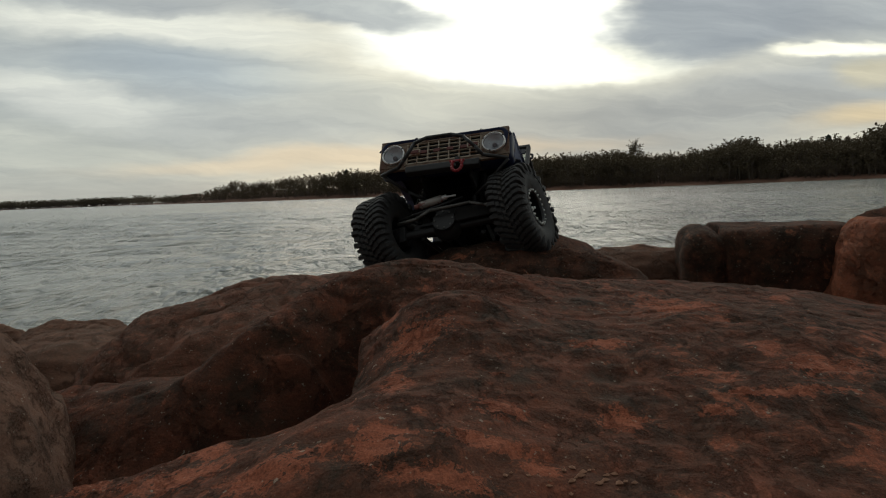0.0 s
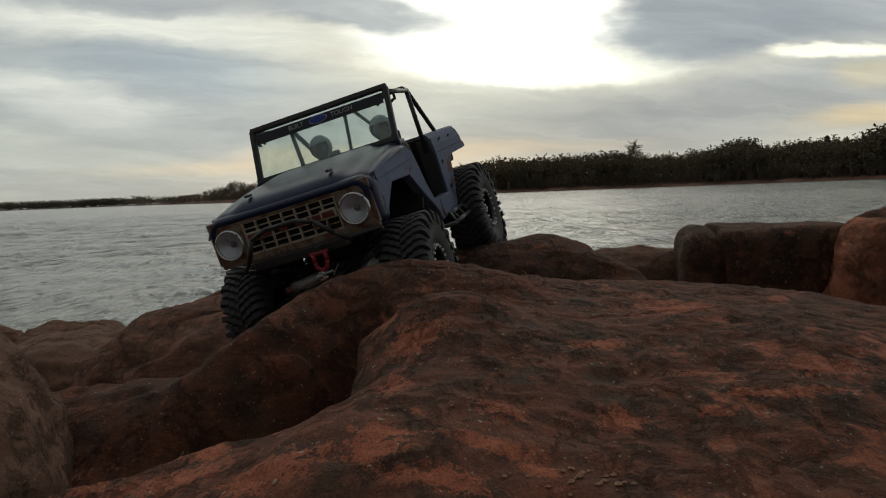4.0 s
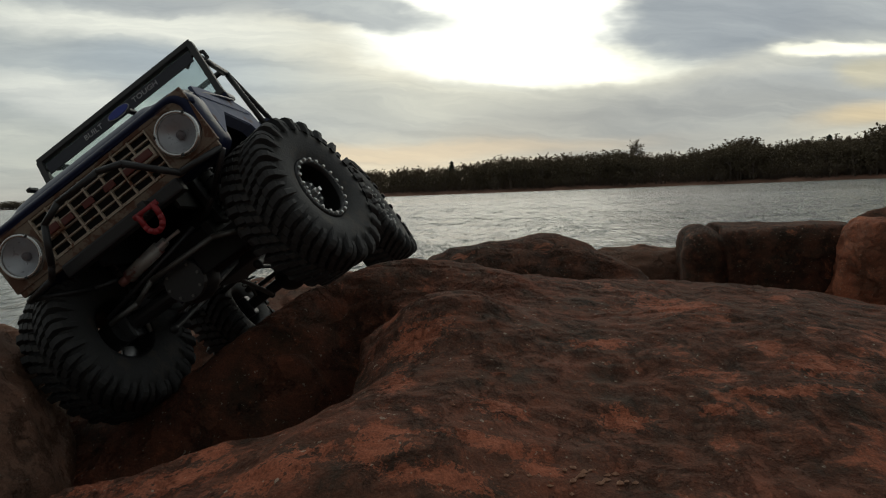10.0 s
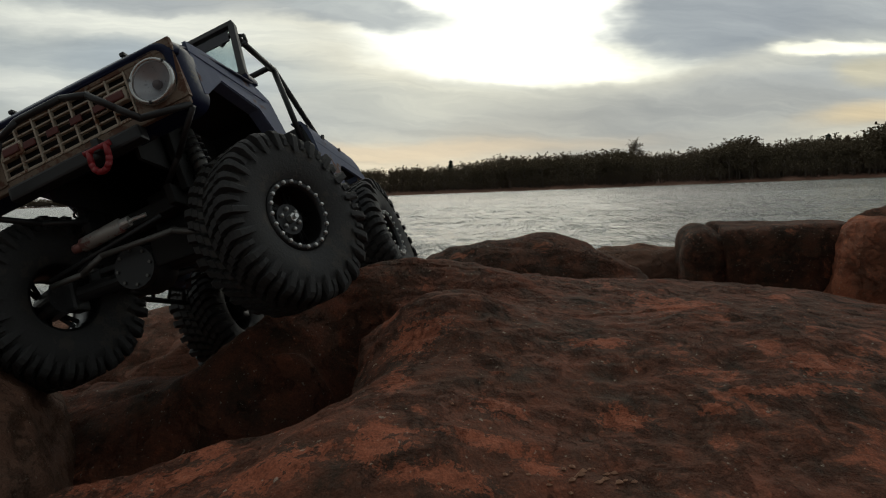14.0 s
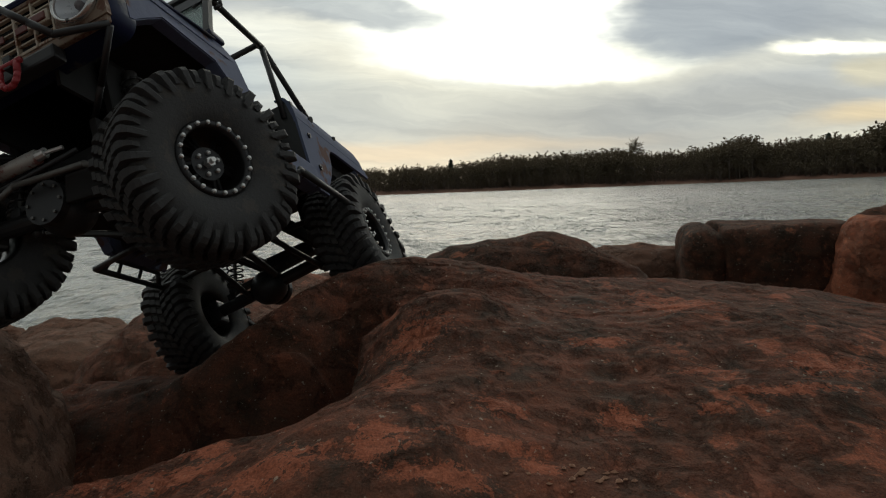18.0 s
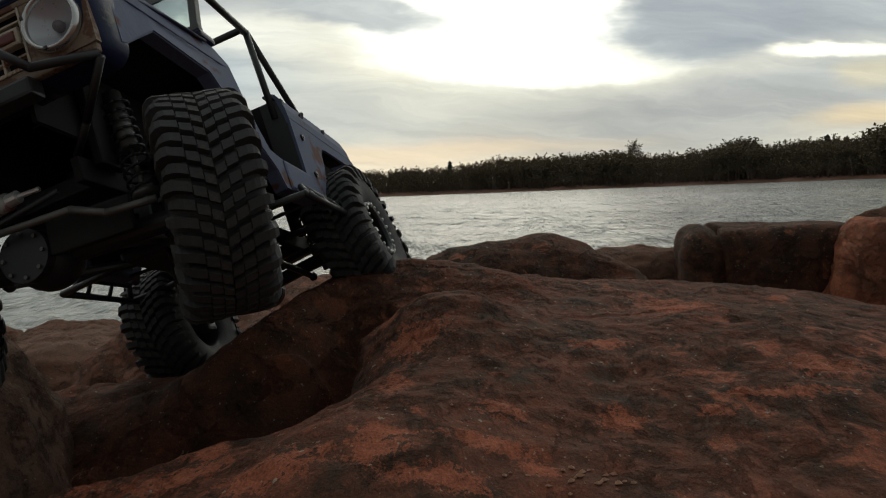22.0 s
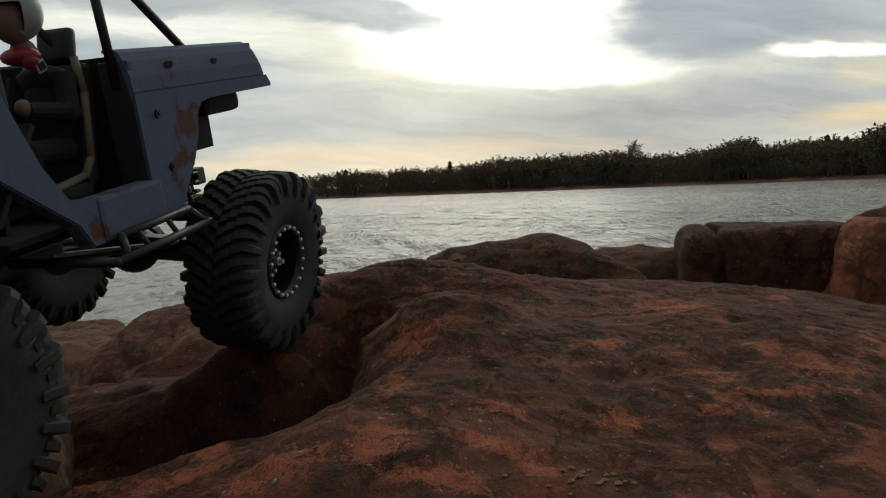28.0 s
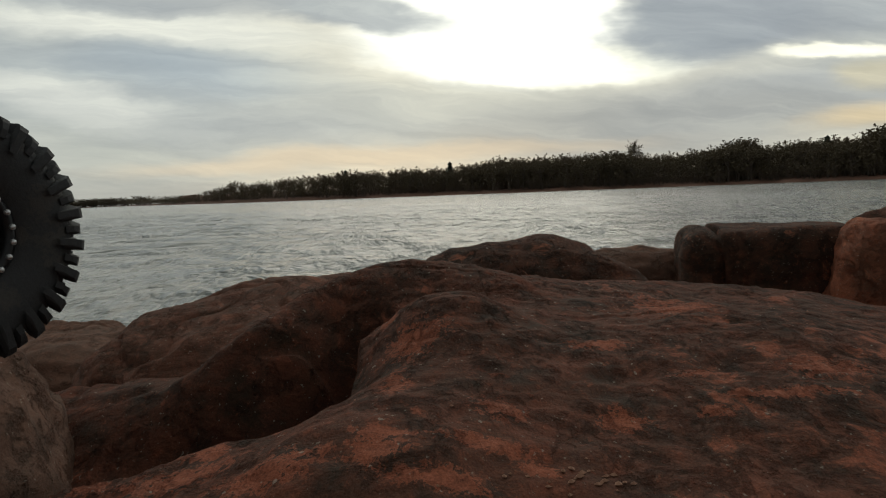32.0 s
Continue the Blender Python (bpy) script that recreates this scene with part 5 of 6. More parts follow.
def undercarriage():
    for s in (1, -1):
        bm = bmesh.new()
        box(bm, (-0.008, s * 0.036, 0.036), (0.364, 0.006, 0.016), None, 0.001)
        rail = part("chassis_rail", bm, MAT["black_inside"], truck)
        for x, nm in ((0.150, "shock_tower"), (-0.150, "shock_tower")):
            bm = bmesh.new()
            box(bm, (x, s * 0.044, 0.068), (0.026, 0.006, 0.058), None, 0.0015)
            part(nm, bm, MAT["black_inside"], rail)
        # coil-over shocks
        for x in (0.150, -0.150):
            top, low = Vector((x - 0.012, s * 0.050, 0.092)), Vector((x, s * 0.062, 0.004))
            d = (low - top)
            bm = bmesh.new()
            rod(bm, top, top + d * 0.50, 0.0062, 12)
            rod(bm, top + d * 0.45, low, 0.0021, 8)
            rod(bm, top + d * 0.86, top + d * 0.90, 0.0085, 12)
            shock = part("shock_absorber", bm, MAT["dull_steel"], truck, "steel coil-over shock", True)
            a = d.normalized().orthogonal().normalized()
            b = d.normalized().cross(a)
            turns, n = 10, 110
            pts = [top + d * (0.08 + 0.80 * k / n) + (a * math.cos(2 * math.pi * turns * k / n) + b * math.sin(2 * math.pi * turns * k / n)) * 0.0088 for k in range(n + 1)]
            bm = bmesh.new()
            for p, q in zip(pts, pts[1:]):
                rod(bm, p, q, 0.0010, 5)
            part("coil_spring", bm, MAT["black_metal"], shock, "", True)
        # lower and upper links
        for x in (1, -1):
            for nm, p, q in (("lower_link", (x * 0.150, s * 0.045, -0.006), (x * 0.030, s * 0.030, 0.018)), ("upper_link", (x * 0.150, s * 0.018, 0.016), (x * 0.045, s * 0.030, 0.034))):
                bm = bmesh.new()
                rod(bm, p, q, 0.0030 if nm == "lower_link" else 0.0024, 8)
                ball(bm, p, (0.0045,) * 3, seg=8)
                ball(bm, q, (0.0045,) * 3, seg=8)
                part(nm, bm, MAT["black_metal"], truck)
        # rock slider: two tubes tied by struts
        y0, y1 = s * 0.100, s * 0.113
        bm = bmesh.new()
        pipe(bm, [(0.010, s * 0.040, 0.026), (0.006, y1, 0.024), (-0.092, y1, 0.024), (-0.100, s * 0.090, 0.026), (-0.100, s * 0.040, 0.028)], 0.0030)
        slider = part("rock_slider", bm, MAT["black_metal"], truck, "scraped black tube side step", True)
        bm = bmesh.new()
        pipe(bm, [(-0.004, y1, 0.024), (-0.010, y0 + s * 0.006, 0.036), (-0.080, y0 + s * 0.006, 0.036), (-0.088, y1, 0.024)], 0.0026)
        part("step_tube", bm, MAT["black_metal"], slider, "", True)
        for x in (-0.025, -0.055):
            bm = bmesh.new()
            pipe(bm, [(x, y1, 0.024), (x, y0 + s * 0.006, 0.036), (x, s * 0.040, 0.034)], 0.0018, 8)
            part("step_strut", bm, MAT["black_metal"], slider, "", True)
    bm = bmesh.new()
    box(bm, (0, 0, 0.020), (0.085, 0.066, 0.010), None, 0.003)
    part("skid_plate", bm, MAT["black_plastic"], truck)
    bm = bmesh.new()
    box(bm, (0.075, 0.006, 0.050), (0.070, 0.044, 0.040), None, 0.004)
    rod(bm, (0.040, 0.004, 0.045), (-0.020, 0.004, 0.040), 0.012, 16)
    part("gearbox", bm, MAT["black_plastic"], truck)
    for x in (1, -1):
        bm = bmesh.new()
        rod(bm, (x * 0.140, -0.006, 0.004), (x * 0.035, 0.0, 0.026), 0.0040, 10)
        part("drive_shaft", bm, MAT["black_metal"], truck)
    bm = bmesh.new()
    box(bm, (0.128, 0, 0.045), (0.020, 0.076, 0.012), None, 0.002)
    part("crossmember", bm, MAT["black_plastic"], truck)
    bm = bmesh.new()
    box(bm, (-0.195, 0, 0.040), (0.012, 0.090, 0.014), None, 0.002)
    part("crossmember", bm, MAT["black_plastic"], truck)


AXLES, WHEELS = {}, {}


def axles():
    for end in "FR":
        bm = bmesh.new()
        rod(bm, (0, -0.080, 0), (0, 0.080, 0), 0.0068, 14)
        ax = part("front_axle" if end == "F" else "rear_axle", bm, MAT["black_metal"], truck, "black solid axle with a round differential")
        AXLES[end] = ax
        bm = bmesh.new()
        ball(bm, (0.0, -0.012, 0.0), (0.020, 0.021, 0.0195), seg=18)
        part("differential", bm, MAT["black_metal"], ax, "", True)
        bm = bmesh.new()
        rod(bm, (0.016 if end == "F" else -0.016, -0.012, 0), (0.023 if end == "F" else -0.023, -0.012, 0), 0.0165, 20)
        part("differential_cover", bm, MAT["black_metal"], ax)
        for s in (1, -1):
            bm = bmesh.new()
            box(bm, (0, s * 0.080, 0), (0.018, 0.012, 0.026), None, 0.003)
            part("steering_knuckle" if end == "F" else "axle_lockout", bm, MAT["black_metal"], ax)
            bm = bmesh.new()
            box(bm, (-0.004, s * 0.058, 0.006), (0.014, 0.010, 0.016), None, 0.002)
            part("link_mount", bm, MAT["black_metal"], ax)
        for k in range(8):
            a = 2 * math.pi * k / 8
            x = 0.0235 if end == "F" else -0.0235
            bm = bmesh.new()
            rod(bm, (x, -0.012 + 0.0135 * math.cos(a), 0.0135 * math.sin(a)), (x + (0.0012 if x > 0 else -0.0012), -0.012 + 0.0135 * math.cos(a), 0.0135 * math.sin(a)), 0.0013, 6)
            part("cover_bolt", bm, MAT["dull_steel"], ax)
        if end == "F":
            bm = bmesh.new()
            pipe(bm, [(0.026, -0.080, 0.006), (0.030, -0.050, 0.006), (0.032, -0.030, 0.014), (0.032, 0.030, 0.014), (0.030, 0.050, 0.006), (0.026, 0.080, 0.006)], 0.0024, 8)
            part("tie_rod", bm, MAT["dull_steel"], ax, "bent bare steel steering rod", True)
            bm = bmesh.new()
            rod(bm, (0.028, -0.078, 0.010), (0.026, 0.020, 0.030), 0.0020, 8)
            part("drag_link", bm, MAT["black_metal"], ax, "", True)
            bm = bmesh.new()
            rod(bm, (0.030, -0.044, 0.027), (0.030, -0.010, 0.032), 0.0056, 16)
            rod(bm, (0.030, -0.052, 0.026), (0.030, -0.044, 0.027), 0.0036, 12)
            damper = part("steering_damper", bm, MAT["servo"], ax, "scuffed pinkish metal steering damper", True)
            bm = bmesh.new()
            rod(bm, (0.030, -0.010, 0.032), (0.030, -0.003, 0.033), 0.0040, 12)
            rod(bm, (0.030, -0.003, 0.033), (0.028, 0.010, 0.034), 0.0016, 8)
            part("damper_rod", bm, MAT["steel"], damper)
            bm = bmesh.new()
            box(bm, (0.019, 0.032, 0.006), (0.005, 0.056, 0.022), None, 0.0022)
            part("axle_skid", bm, MAT["black_inside"], ax)
        bm = bmesh.new()
        box(bm, (-0.004 if end == "F" else 0.004, 0.0, 0.012), (0.012, 0.110, 0.005), None, 0.0012)
        part("axle_truss", bm, MAT["black_metal"], ax)


def wheel_meshes(s):
    """Meshes of one wheel whose outer face points along s * y."""
    bm = bmesh.new()
    half = [(0.0190, 0.0278), (0.0218, 0.0300), (0.0246, 0.0365), (0.0262, 0.0440), (0.0264, 0.0505), (0.0252, 0.0560), (0.0226, 0.0608), (0.0155, 0.0634), (0.0, 0.0640)]
    prof = [(y, r) for y, r in half] + [(-y, r) for y, r in half[-2::-1]]
    revolve(bm, [(-y, r) for y, r in prof], 72)
    return bm


LUGS = 44


def tread_block(side, long):
    """One stepped tread bar, cut by two sipes, from the tread's middle over the shoulder; every other one bites further down the sidewall."""
    run = [(0.0004, 0.0600, 0.0684, 0.000, 1.00), (0.0058, 0.0600, 0.0688, 0.036, 1.08), (0.0060, 0.0600, 0.0678, 0.040, 1.00), (0.0063, 0.0600, 0.0678, 0.056, 1.00), (0.0065, 0.0600, 0.0690, 0.060, 1.12),
           (0.0128, 0.0600, 0.0690, 0.092, 1.06), (0.0130, 0.0600, 0.0679, 0.096, 0.98), (0.0133, 0.0599, 0.0679, 0.114, 0.98), (0.0135, 0.0598, 0.0690, 0.118, 1.10), (0.0190, 0.0592, 0.0688, 0.140, 1.06), (0.0220, 0.0582, 0.0689 if long else 0.0674, 0.150, 1.08)]
    run += [(0.0252, 0.0566, 0.0676, 0.150, 1.16), (0.0280, 0.0535, 0.0640, 0.142, 1.0), (0.0290, 0.0500, 0.0560, 0.134, 0.80)] if long else [(0.0246, 0.0572, 0.0648, 0.150, 0.84), (0.0264, 0.0556, 0.0606, 0.146, 0.66)]
    bm = bmesh.new()
    rings = []
    for y, low, top, sweep, w in run:
        quad = []
        for r, da in ((low, -0.052 * w), (top, -0.037 * w), (top, 0.037 * w), (low, 0.052 * w)):
            quad.append(bm.verts.new((r * math.cos(sweep + da), side * y, r * math.sin(sweep + da))))
        rings.append(quad)
    for a, b in zip(rings, rings[1:]):
        for j in range(4):
            bm.faces.new((a[j], a[(j + 1) % 4], b[(j + 1) % 4], b[j]))
    bm.faces.new(rings[0])
    bm.faces.new(rings[-1][::-1])
    return bm


def mesh_from(name, bm, mat, smooth=False):
    me = bpy.data.meshes.new(name)
    bmesh.ops.recalc_face_normals(bm, faces=bm.faces[:])
    bm.to_mesh(me)
    bm.free()
    if smooth:
        me.shade_smooth()
    me.materials.append(mat)
    return me


def wheels():
    tyre_me = mesh_from("tyre", wheel_meshes(1), MAT["rubber"])
    tyre_me.shade_smooth()
    lug_me = {(a, b): mesh_from("tread_block", tread_block(a, b), MAT["rubber"]) for a in (1, -1) for b in (True, False)}
    for s in (1, -1):
        bm = bmesh.new()
        revolve(bm, [(-0.020 * s, 0.0285), (-0.018 * s, 0.0262), (0.004 * s, 0.0236), (0.017 * s, 0.0246), (0.0205 * s, 0.0240)], 48)
        rim_me = mesh_from("wheel", bm, MAT["rim"], True)
        bm = bmesh.new()
        revolve(bm, [(0.0190 * s, 0.0292), (0.0220 * s, 0.0288), (0.0228 * s, 0.0270), (0.0225 * s, 0.0245), (0.0190 * s, 0.0236)], 48)
        ring_me = mesh_from("beadlock_ring", bm, MAT["rim"], True)
        bm = bmesh.new()
        for k in range(6):
            a = 2 * math.pi * k / 6
            for da in (-0.13, 0.13):
                p = Vector((0.0105 * math.cos(a + da), 0.010 * s, 0.0105 * math.sin(a + da)))
                q = Vector((0.0240 * math.cos(a + da * 0.9), 0.004 * s, 0.0240 * math.sin(a + da * 0.9)))
                rod(bm, p, q, 0.0019, 6)
        rod(bm, (0, -0.004 * s, 0), (0, 0.0115 * s, 0), 0.0125, 24)
        spoke_me = mesh_from("spokes", bm, MAT["rim"])
        bm = bmesh.new()
        rod(bm, (0, 0, 0), (0, 0.0018 * s, 0), 0.00165, 8)
        ball(bm, (0, 0.0018 * s, 0), (0.0015, 0.0009, 0.0015), seg=8)
        bolt_me = mesh_from("bolt", bm, MAT["steel"])
        bm = bmesh.new()
        rod(bm, (0, 0.0100 * s, 0), (0, 0.0165 * s, 0), 0.0036, 6)
        rod(bm, (0, 0.0160 * s, 0), (0, 0.0200 * s, 0), 0.0020, 10)
        nut_me = mesh_from("axle_nut", bm, MAT["steel"])
        bm = bmesh.new()
        rod(bm, (0, -0.018 * s, 0), (0, -0.004 * s, 0), 0.0125, 28)
        drum_me = mesh_from("brake_drum", bm, MAT["black_metal"])
        for end in "FR":
            w = new("wheel", rim_me)
            w.parent = truck
            w.scale = (0.975,) * 3 if end == "F" else (1.02,) * 3
            tagged(w, "black beadlock wheel with a dusty chunky black tyre")
            WHEELS[end + ("L" if s > 0 else "R")] = w
            for nm, me in (("tyre", tyre_me), ("beadlock_ring", ring_me), ("spokes", spoke_me), ("axle_nut", nut_me), ("brake_drum", drum_me)):
                o = new(nm, me)
                o.parent = w
            for k in range(LUGS):
                for side in (1, -1):
                    o = new("tread_block", lug_me[side, k % 2 == 0])
                    o.parent = w
                    o.rotation_euler = (0, 2 * math.pi * (k + (0.5 if side < 0 else 0)) / LUGS, 0)
            for k in range(20):
                a = 2 * math.pi * k / 20
                o = new("bolt", bolt_me)
                o.parent = w
                o.location = (0.0264 * math.cos(a), 0.0224 * s, 0.0264 * math.sin(a))
            for k in range(6):
                a = 2 * math.pi * (k + 0.5) / 6
                o = new("bolt", bolt_me)
                o.parent = w
                o.location = (0.0083 * math.cos(a), 0.0115 * s, 0.0083 * math.sin(a))


def seats():
    for y in (0.046, -0.046):
        bm = bmesh.new()
        box(bm, (-0.0190, y, 0.062), (0.046, 0.046, 0.012), Matrix.Rotation(radians(-8), 4, "Y"), 0.004)
        seat = part("seat", bm, MAT["black_plastic"], truck, "black bucket seat edged in tan")
        bm = bmesh.new()
        box(bm, (-0.0520, y, 0.100), (0.010, 0.044, 0.078), Matrix.Rotation(radians(-14), 4, "Y"), 0.004)
        part("backrest", bm, MAT["black_plastic"], seat)
        bm = bmesh.new()
        box(bm, (-0.0610, y, 0.150), (0.008, 0.026, 0.022), Matrix.Rotation(radians(-14), 4, "Y"), 0.0036)
        part("headrest", bm, MAT["black_plastic"], seat, "", True)
        for s in (1, -1):
            bm = bmesh.new()
            pipe(bm, [(0.010, y + s * 0.0235, 0.064), (-0.034, y + s * 0.0235, 0.070), (-0.042, y + s * 0.0235, 0.080), (-0.050, y + s * 0.0225, 0.120), (-0.053, y + s * 0.018, 0.142)], 0.0026, 8)
            part("seat_piping", bm, MAT["tan_trim"], seat, "", True)
    bm = bmesh.new()
    rod(bm, (0.040, 0.046, 0.118), (0.026, 0.046, 0.127), 0.0022, 8)
    pts = [Vector((0.026, 0.046, 0.127)) + Vector((-0.42 * math.sin(a), math.cos(a), 0.9 * math.sin(a))) * 0.016 for a in np.linspace(0, 2 * math.pi, 25)]
    pipe(bm, pts, 0.0014, 6)
    part("steering_wheel", bm, MAT["black_plastic"], truck, "", True)


body_shell()
front_end()
windshield_and_cage()
undercarriage()
axles()
wheels()
seats()

FIGURES = []


def figure(y, label, arms):
    """A seated toy figure as one plain mesh: helmet, head, torso, limbs."""
    bm = bmesh.new()
    tilt = Matrix.Rotation(radians(-12), 4, "Y")
    ball(bm, (-0.012, 0, 0.108), (0.014, 0.019, 0.032), 0, 14, tilt)
    ball(bm, (-0.014, 0, 0.131), (0.012, 0.022, 0.010), 0, 14)
    ball(bm, (0.003, 0, 0.171), (0.0135, 0.0120, 0.0155), 2, 16)
    r = bmesh.ops.create_uvsphere(bm, u_segments=26, v_segments=18, radius=1, matrix=Matrix.Translation((-0.0015, 0, 0.1765)) @ Matrix.Diagonal((0.0190, 0.0175, 0.0190, 1)))
    cut = [f for f in {f for v in r["verts"] for f in v.link_faces} if f.calc_center_median().x > 0.007 and f.calc_center_median().z < 0.184]
    rest = {f for v in r["verts"] for f in v.link_faces} - set(cut)
    for f in rest:
        f.material_index = 1
        f.smooth = True
    bmesh.ops.delete(bm, geom=cut, context="FACES")
    ball(bm, (-0.002, 0, 0.150), (0.009, 0.009, 0.010), 2, 10)
    if arms:
        ball(bm, (0.006, 0.004, 0.1475), (0.010, 0.015, 0.0065), 3, 12)
        ball(bm, (0.008, 0.013, 0.1440), (0.006, 0.006, 0.006), 3, 8)
        box(bm, (0.004, 0.0170, 0.1400), (0.0095, 0.0014, 0.0085), Matrix.Rotation(radians(20), 4, "Y"), 0.001, 1)
        box(bm, (0.004, 0.0178, 0.1400), (0.0060, 0.0012, 0.0050), Matrix.Rotation(radians(20), 4, "Y"), 0, 0)
    for s in (1, -1):
        rod(bm, (-0.012, s * 0.020, 0.133), (-0.004, s * 0.025, 0.108), 0.0075, 10, 0.0068)
        ball(bm, (-0.004, s * 0.025, 0.108), (0.0078,) * 3, 0, 10)
        rod(bm, (-0.004, s * 0.025, 0.108), (0.024, s * 0.017, 0.112), 0.0066, 10, 0.0052)
        ball(bm, (0.027, s * 0.016, 0.114), (0.0060, 0.0050, 0.0060), 2, 10)
        rod(bm, (-0.010, s * 0.011, 0.082), (0.024, s * 0.012, 0.084), 0.0090, 10, 0.0075)
        ball(bm, (0.024, s * 0.012, 0.084), (0.0080,) * 3, 0, 10)
        rod(bm, (0.024, s * 0.012, 0.084), (0.032, s * 0.012, 0.056), 0.0070, 10, 0.0055)
    bm.transform(pose(-0.031, 0, 0.015) @ Matrix.Diagonal((0.88, 0.88, 0.88, 1)))
    fig = part("doll", bm, (MAT["cloth"], MAT["helmet"], MAT["doll_face"], MAT["red"]))
    tagged(fig, label, "doll", "dolls in the toy truck")
    FIGURES.append((fig, y))


figure(0.046, "toy driver doll in dark clothes, pale helmet and red scarf", True)
figure(-0.046, "toy passenger doll in dark clothes with a pale grey helmet", False)


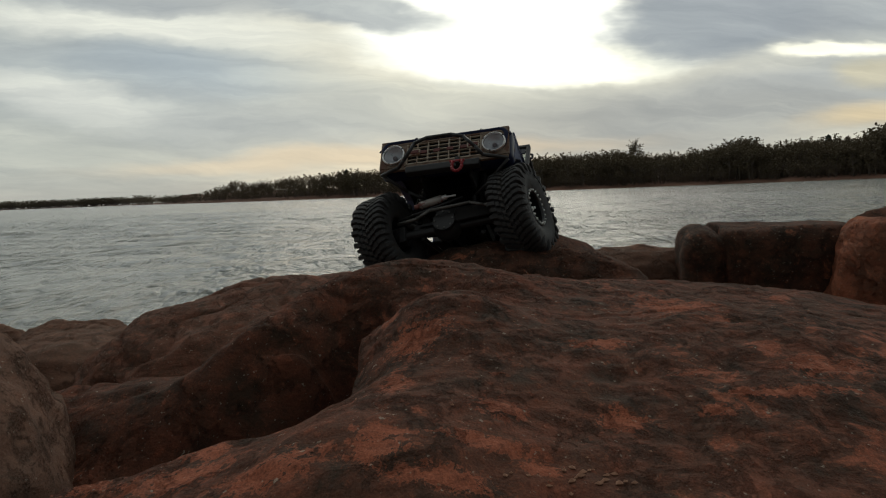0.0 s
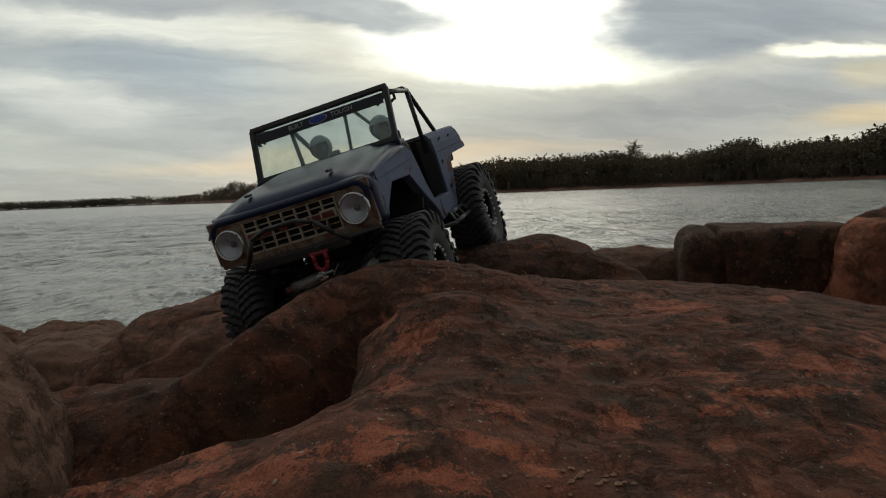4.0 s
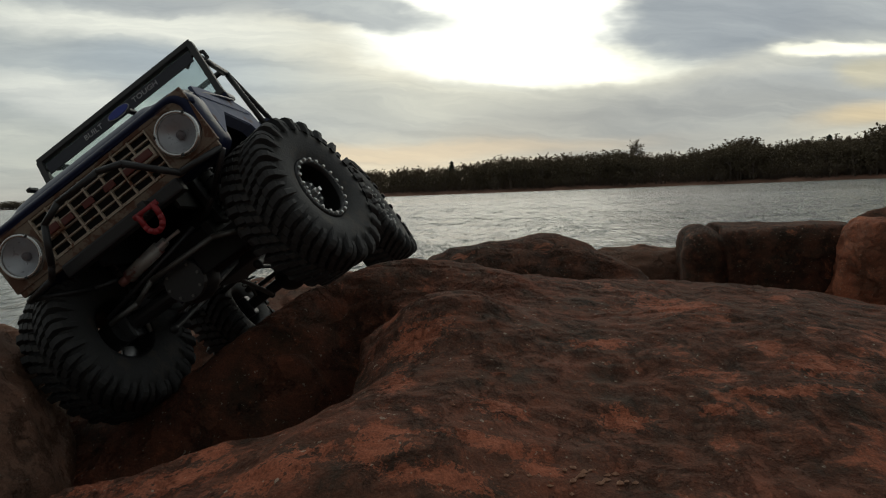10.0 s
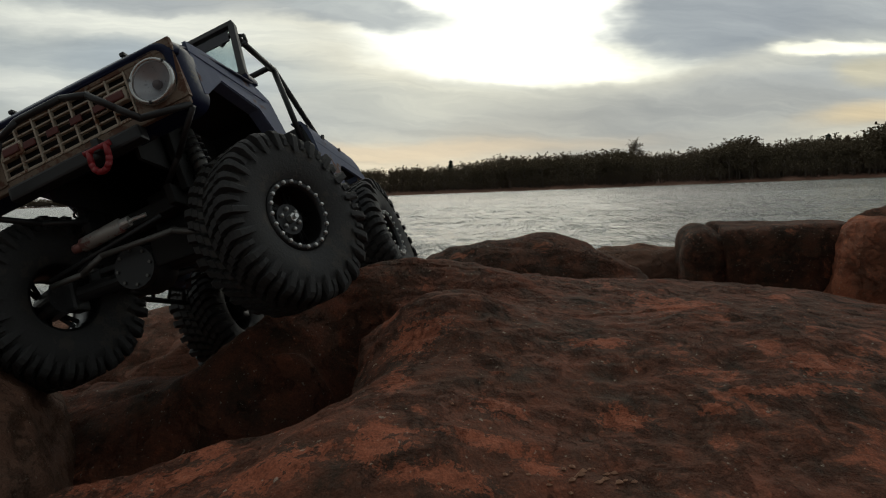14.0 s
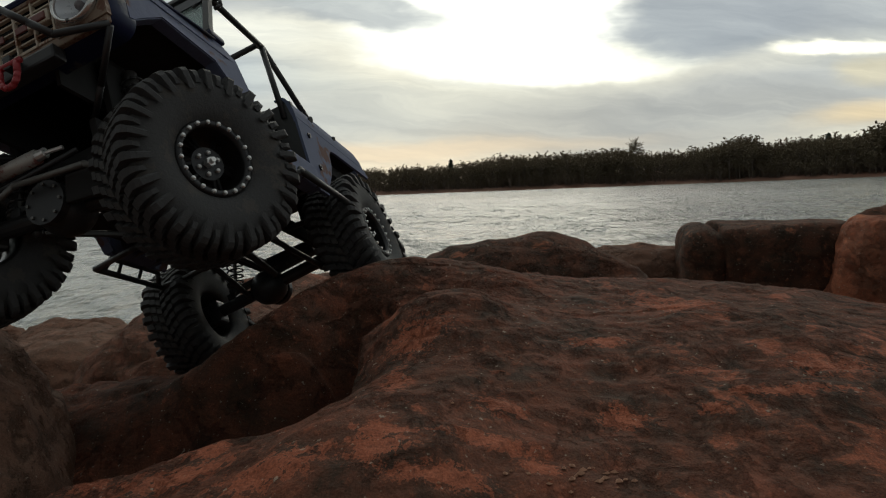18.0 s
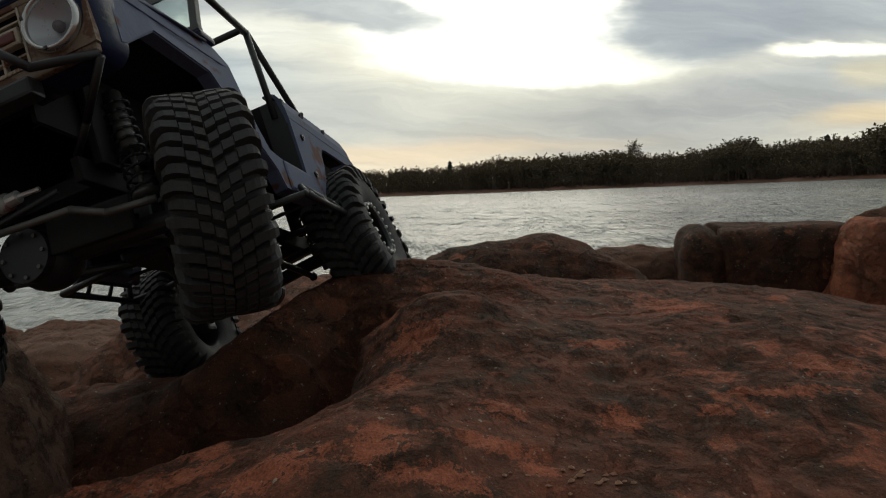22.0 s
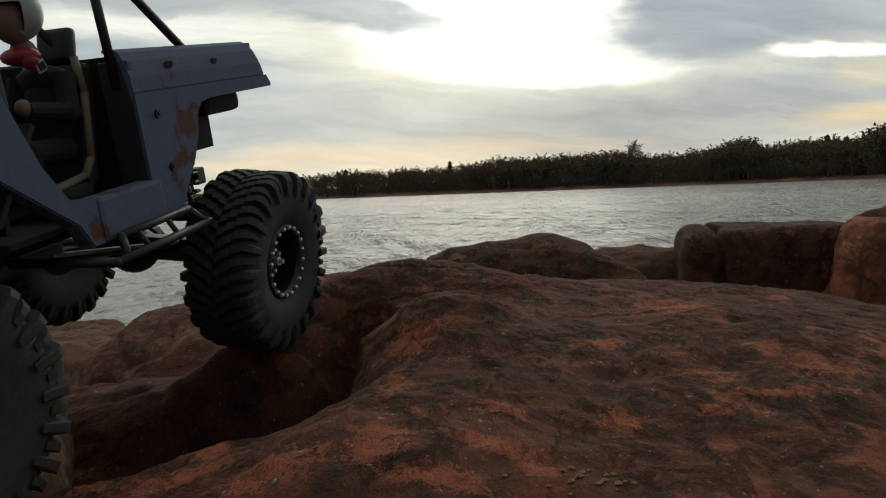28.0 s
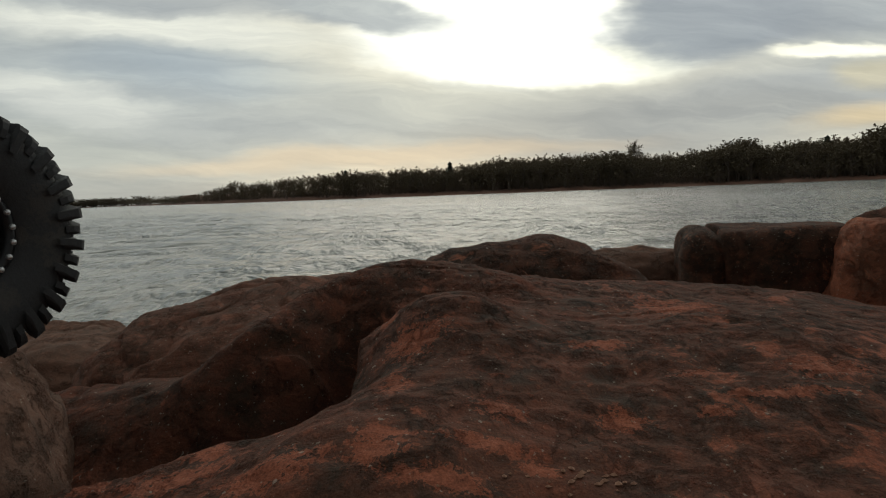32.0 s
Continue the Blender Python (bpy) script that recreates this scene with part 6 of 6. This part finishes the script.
# ---- the drive ----
def motions():
    # seconds; truck x, y, z, turns; front axle roll, lift; rear axle roll, lift; steering; wheel roll; front axle's shift
    rows = (
        (0, 0.0537, 1.2469, 0.7088, 5.50, -33.92, -108.10, 6.6, 0.0053, 0.0, 0.0000, -15.0, 0.0, 0.0050),
        (1, 0.0156, 1.1758, 0.7304, 5.54, -35.65, -111.57, 6.9, 0.0075, 0.0, 0.0000, -15.6, 63.6, 0.0050),
        (2, -0.0187, 1.1461, 0.7597, 16.63, -27.05, -109.00, -2.0, -0.0048, 0.0, 0.0000, -15.0, 103.2, 0.0050),
        (2.3, -0.0276, 1.1383, 0.7603, 14.35, -16.20, -106.92, -6.6, -0.0080, 0.0, 0.0000, -15.1, 111.2, 0.0050),
        (2.6, -0.0507, 1.0922, 0.7495, 3.69, 4.17, -101.71, 0.0, 0.0000, 0.0, 0.0000, 0.0, 152.5, 0.0030),
        (3, -0.0574, 1.0827, 0.7533, 6.62, 5.75, -101.69, 0.0, 0.0000, 0.0, 0.0000, 0.0, 160.8, 0.0030),
        (3.5, -0.0688, 1.0622, 0.7570, 10.56, 6.63, -104.61, 0.0, 0.0000, 0.7, 0.0140, 0.0, 178.9, 0.0030),
        (6, -0.1120, 0.9568, 0.7906, 20.70, 12.99, -98.60, 2.6, 0.0050, 0.5, -0.0161, 17.0, 261.0, 0.0020),
        (7, -0.1330, 0.9227, 0.7978, 19.99, 9.58, -98.99, 3.1, 0.0060, -0.0, -0.0159, 17.1, 289.9, 0.0020),
        (8, -0.1412, 0.8665, 0.7837, 10.81, -5.79, -101.45, 12.3, 0.0019, 1.0, 0.0186, 15.5, 334.9, 0.0100),
        (9, -0.1735, 0.7983, 0.7685, 28.51, -4.84, -96.26, 5.1, 0.0127, 0.0, 0.0000, 4.2, 392.0, 0.0100),
        (10, -0.1873, 0.7916, 0.7707, 34.92, -2.07, -93.04, -2.0, 0.0147, 0.0, 0.0000, -18.9, 398.2, 0.0090),
        (11, -0.1963, 0.7996, 0.7660, 33.94, -3.09, -92.66, -0.9, 0.0127, 0.0, 0.0000, -25.0, 391.8, 0.0052),
        (12, -0.1827, 0.7799, 0.7642, 27.37, -5.44, -98.03, 1.9, 0.0054, -0.1, -0.0030, -27.0, 406.0, 0.0045),
        (13, -0.1833, 0.7702, 0.7680, 24.62, -7.37, -100.24, 1.6, -0.0031, 0.2, 0.0074, -28.0, 414.2, 0.0047),
        (14, -0.1945, 0.7530, 0.7771, 22.85, -11.09, -101.04, -5.8, -0.0081, 1.4, 0.0101, -28.0, 430.9, 0.0050),
        (16.5, -0.1953, 0.7238, 0.7888, 23.14, -14.00, -103.57, -4.9, -0.0030, 0.2, 0.0077, -27.0, 455.9, 0.0036),
        (18, -0.2184, 0.7093, 0.8076, 22.70, -17.41, -107.66, -9.1, -0.0068, 3.3, 0.0001, -28.0, 476.8, 0.0010),
        (19, -0.2091, 0.6793, 0.8027, 24.76, -17.15, -105.68, -6.6, -0.0174, 1.6, 0.0085, 13.9, 496.3, 0.0040),
        (20, -0.2096, 0.6837, 0.8006, 21.17, -14.24, -104.39, -5.2, -0.0108, 4.7, 0.0016, 23.0, 492.5, 0.0060),
        (22, -0.2038, 0.6282, 0.7927, 20.02, -11.51, -102.06, -4.3, -0.0045, 5.8, 0.0033, 30.6, 533.8, 0.0040),
        (22.5, -0.2033, 0.6137, 0.7911, 19.28, -8.12, -101.39, -5.1, -0.0024, 3.6, 0.0096, 31.1, 545.0, 0.0085),
        (23, -0.2262, 0.6502, 0.7860, 10.47, 10.52, -99.26, -2.7, -0.0085, 0.1, 0.0018, 30.7, 519.8, 0.0100),
        (24, -0.2597, 0.6298, 0.7839, 20.57, 8.22, -98.18, -4.7, -0.0226, -0.3, -0.0090, 27.2, 540.3, 0.0170),
        (25, -0.2662, 0.6109, 0.7897, 22.20, 8.85, -99.95, -3.7, -0.0219, -0.8, -0.0154, 28.5, 555.5, 0.0200),
        (25.5, -0.2681, 0.5784, 0.7947, 18.51, 9.74, -98.61, -6.8, -0.0167, -0.9, -0.0145, -3.8, 580.9, 0.0100),
        (27.5, -0.2936, 0.5211, 0.7970, 5.34, 12.58, -104.50, 0.5, -0.0104, -4.9, -0.0142, -6.8, 629.9, 0.0120),
        (28, -0.2933, 0.4902, 0.7934, 0.68, 11.53, -106.24, 0.0, 0.0000, -5.9, -0.0127, -10.0, 654.2, 0.0140),
        (28.2, -0.2959, 0.4762, 0.7913, -4.34, 9.58, -108.64, 0.0, 0.0000, -0.6, -0.0231, -8.0, 665.9, 0.0120),
        (28.5, -0.2975, 0.4797, 0.7807, -10.12, 4.60, -114.98, 0.0, 0.0000, -1.0, -0.0285, -4.0, 665.6, 0.0080),
        (29, -0.3022, 0.4312, 0.7807, -9.37, 5.82, -114.85, 0.0, 0.0000, -0.6, -0.0176, 0.0, 701.6, 0.0040),
        (29.3, -0.3252, 0.4278, 0.7844, -6.23, 13.24, -117.98, 0.0, 0.0000, -0.2, -0.0173, 0.0, 711.9, 0.0000),
        (29.6, -0.3544, 0.3742, 0.7983, -1.45, 18.71, -118.34, 0.0, 0.0000, -0.3, -0.0141, 0.0, 755.6, 0.0000),
        (30, -0.3974, 0.3473, 0.7996, 0.21, 20.99, -121.57, 0.0, 0.0000, 0.5, -0.0074, 0.0, 790.0, 0.0000),
        (30.5, -0.4177, 0.3479, 0.8069, 0.13, 21.59, -121.37, 0.0, 0.0000, 0.4, -0.0072, 0.0, 795.4, 0.0000),
        (31, -0.4245, 0.3460, 0.7975, 0.32, 21.63, -120.82, 0.0, 0.0000, 0.5, -0.0069, 0.0, 802.2, 0.0000),
        (31.5, -0.4278, 0.3446, 0.7875, 0.52, 21.63, -120.49, 0.0, 0.0000, 0.5, -0.0066, 0.0, 807.3, 0.0000),
        (32, -0.4332, 0.3416, 0.7829, 0.68, 21.76, -119.98, 0.0, 0.0000, 0.5, -0.0059, 0.0, 812.8, 0.0000),
    )
    truck_rows, axle = [], {"F": [], "R": []}
    turns = {k: [] for k in ("FL", "FR", "RL", "RR")}
    # how far the rear axle leans over on its links: seconds, metres to the left
    rear = ((0, 0.0), (3.5, 0.0), (6, -0.005), (7, -0.006), (8, 0.0), (12, 0.0), (14, -0.004), (16.5, -0.012), (19, -0.012), (20, -0.008), (22, -0.002), (23, 0.0), (25.5, 0.0), (27.5, 0.003), (28, 0.006), (28.5, 0.003), (29, 0.0))
    for t, x, y, z, rx, ry, rz, pf, hf, pr, hr, steer, spin, shift in rows:
        truck_rows.append((t, pose(x, y, z, rx, ry, rz)))
        for end, ax, roll, lift in (("F", 0.1565, pf, hf), ("R", -0.1565, pr, hr)):
            m = pose(ax, shift if end == "F" else float(np.interp(t, *zip(*rear))), lift, roll, 0, 0)
            axle[end].append((t, m))
            for side in "LR":
                s = 1 if side == "L" else -1
                turns[end + side].append((t, m @ pose(0, s * (0.099 if end == "F" else 0.103), 0, 0, 0, steer if end == "F" else 0) @ pose(0, 0, 0, 0, spin * 1.0, 0)))
    walk(truck, truck_rows)
    for fig, y in FIGURES:
        walk(fig, [(t, m @ pose(0, y, 0)) for t, m in truck_rows])
    for end in "FR":
        walk(AXLES[end], axle[end])
    for k, w in turns.items():
        walk(WHEELS[k], w)


motions()
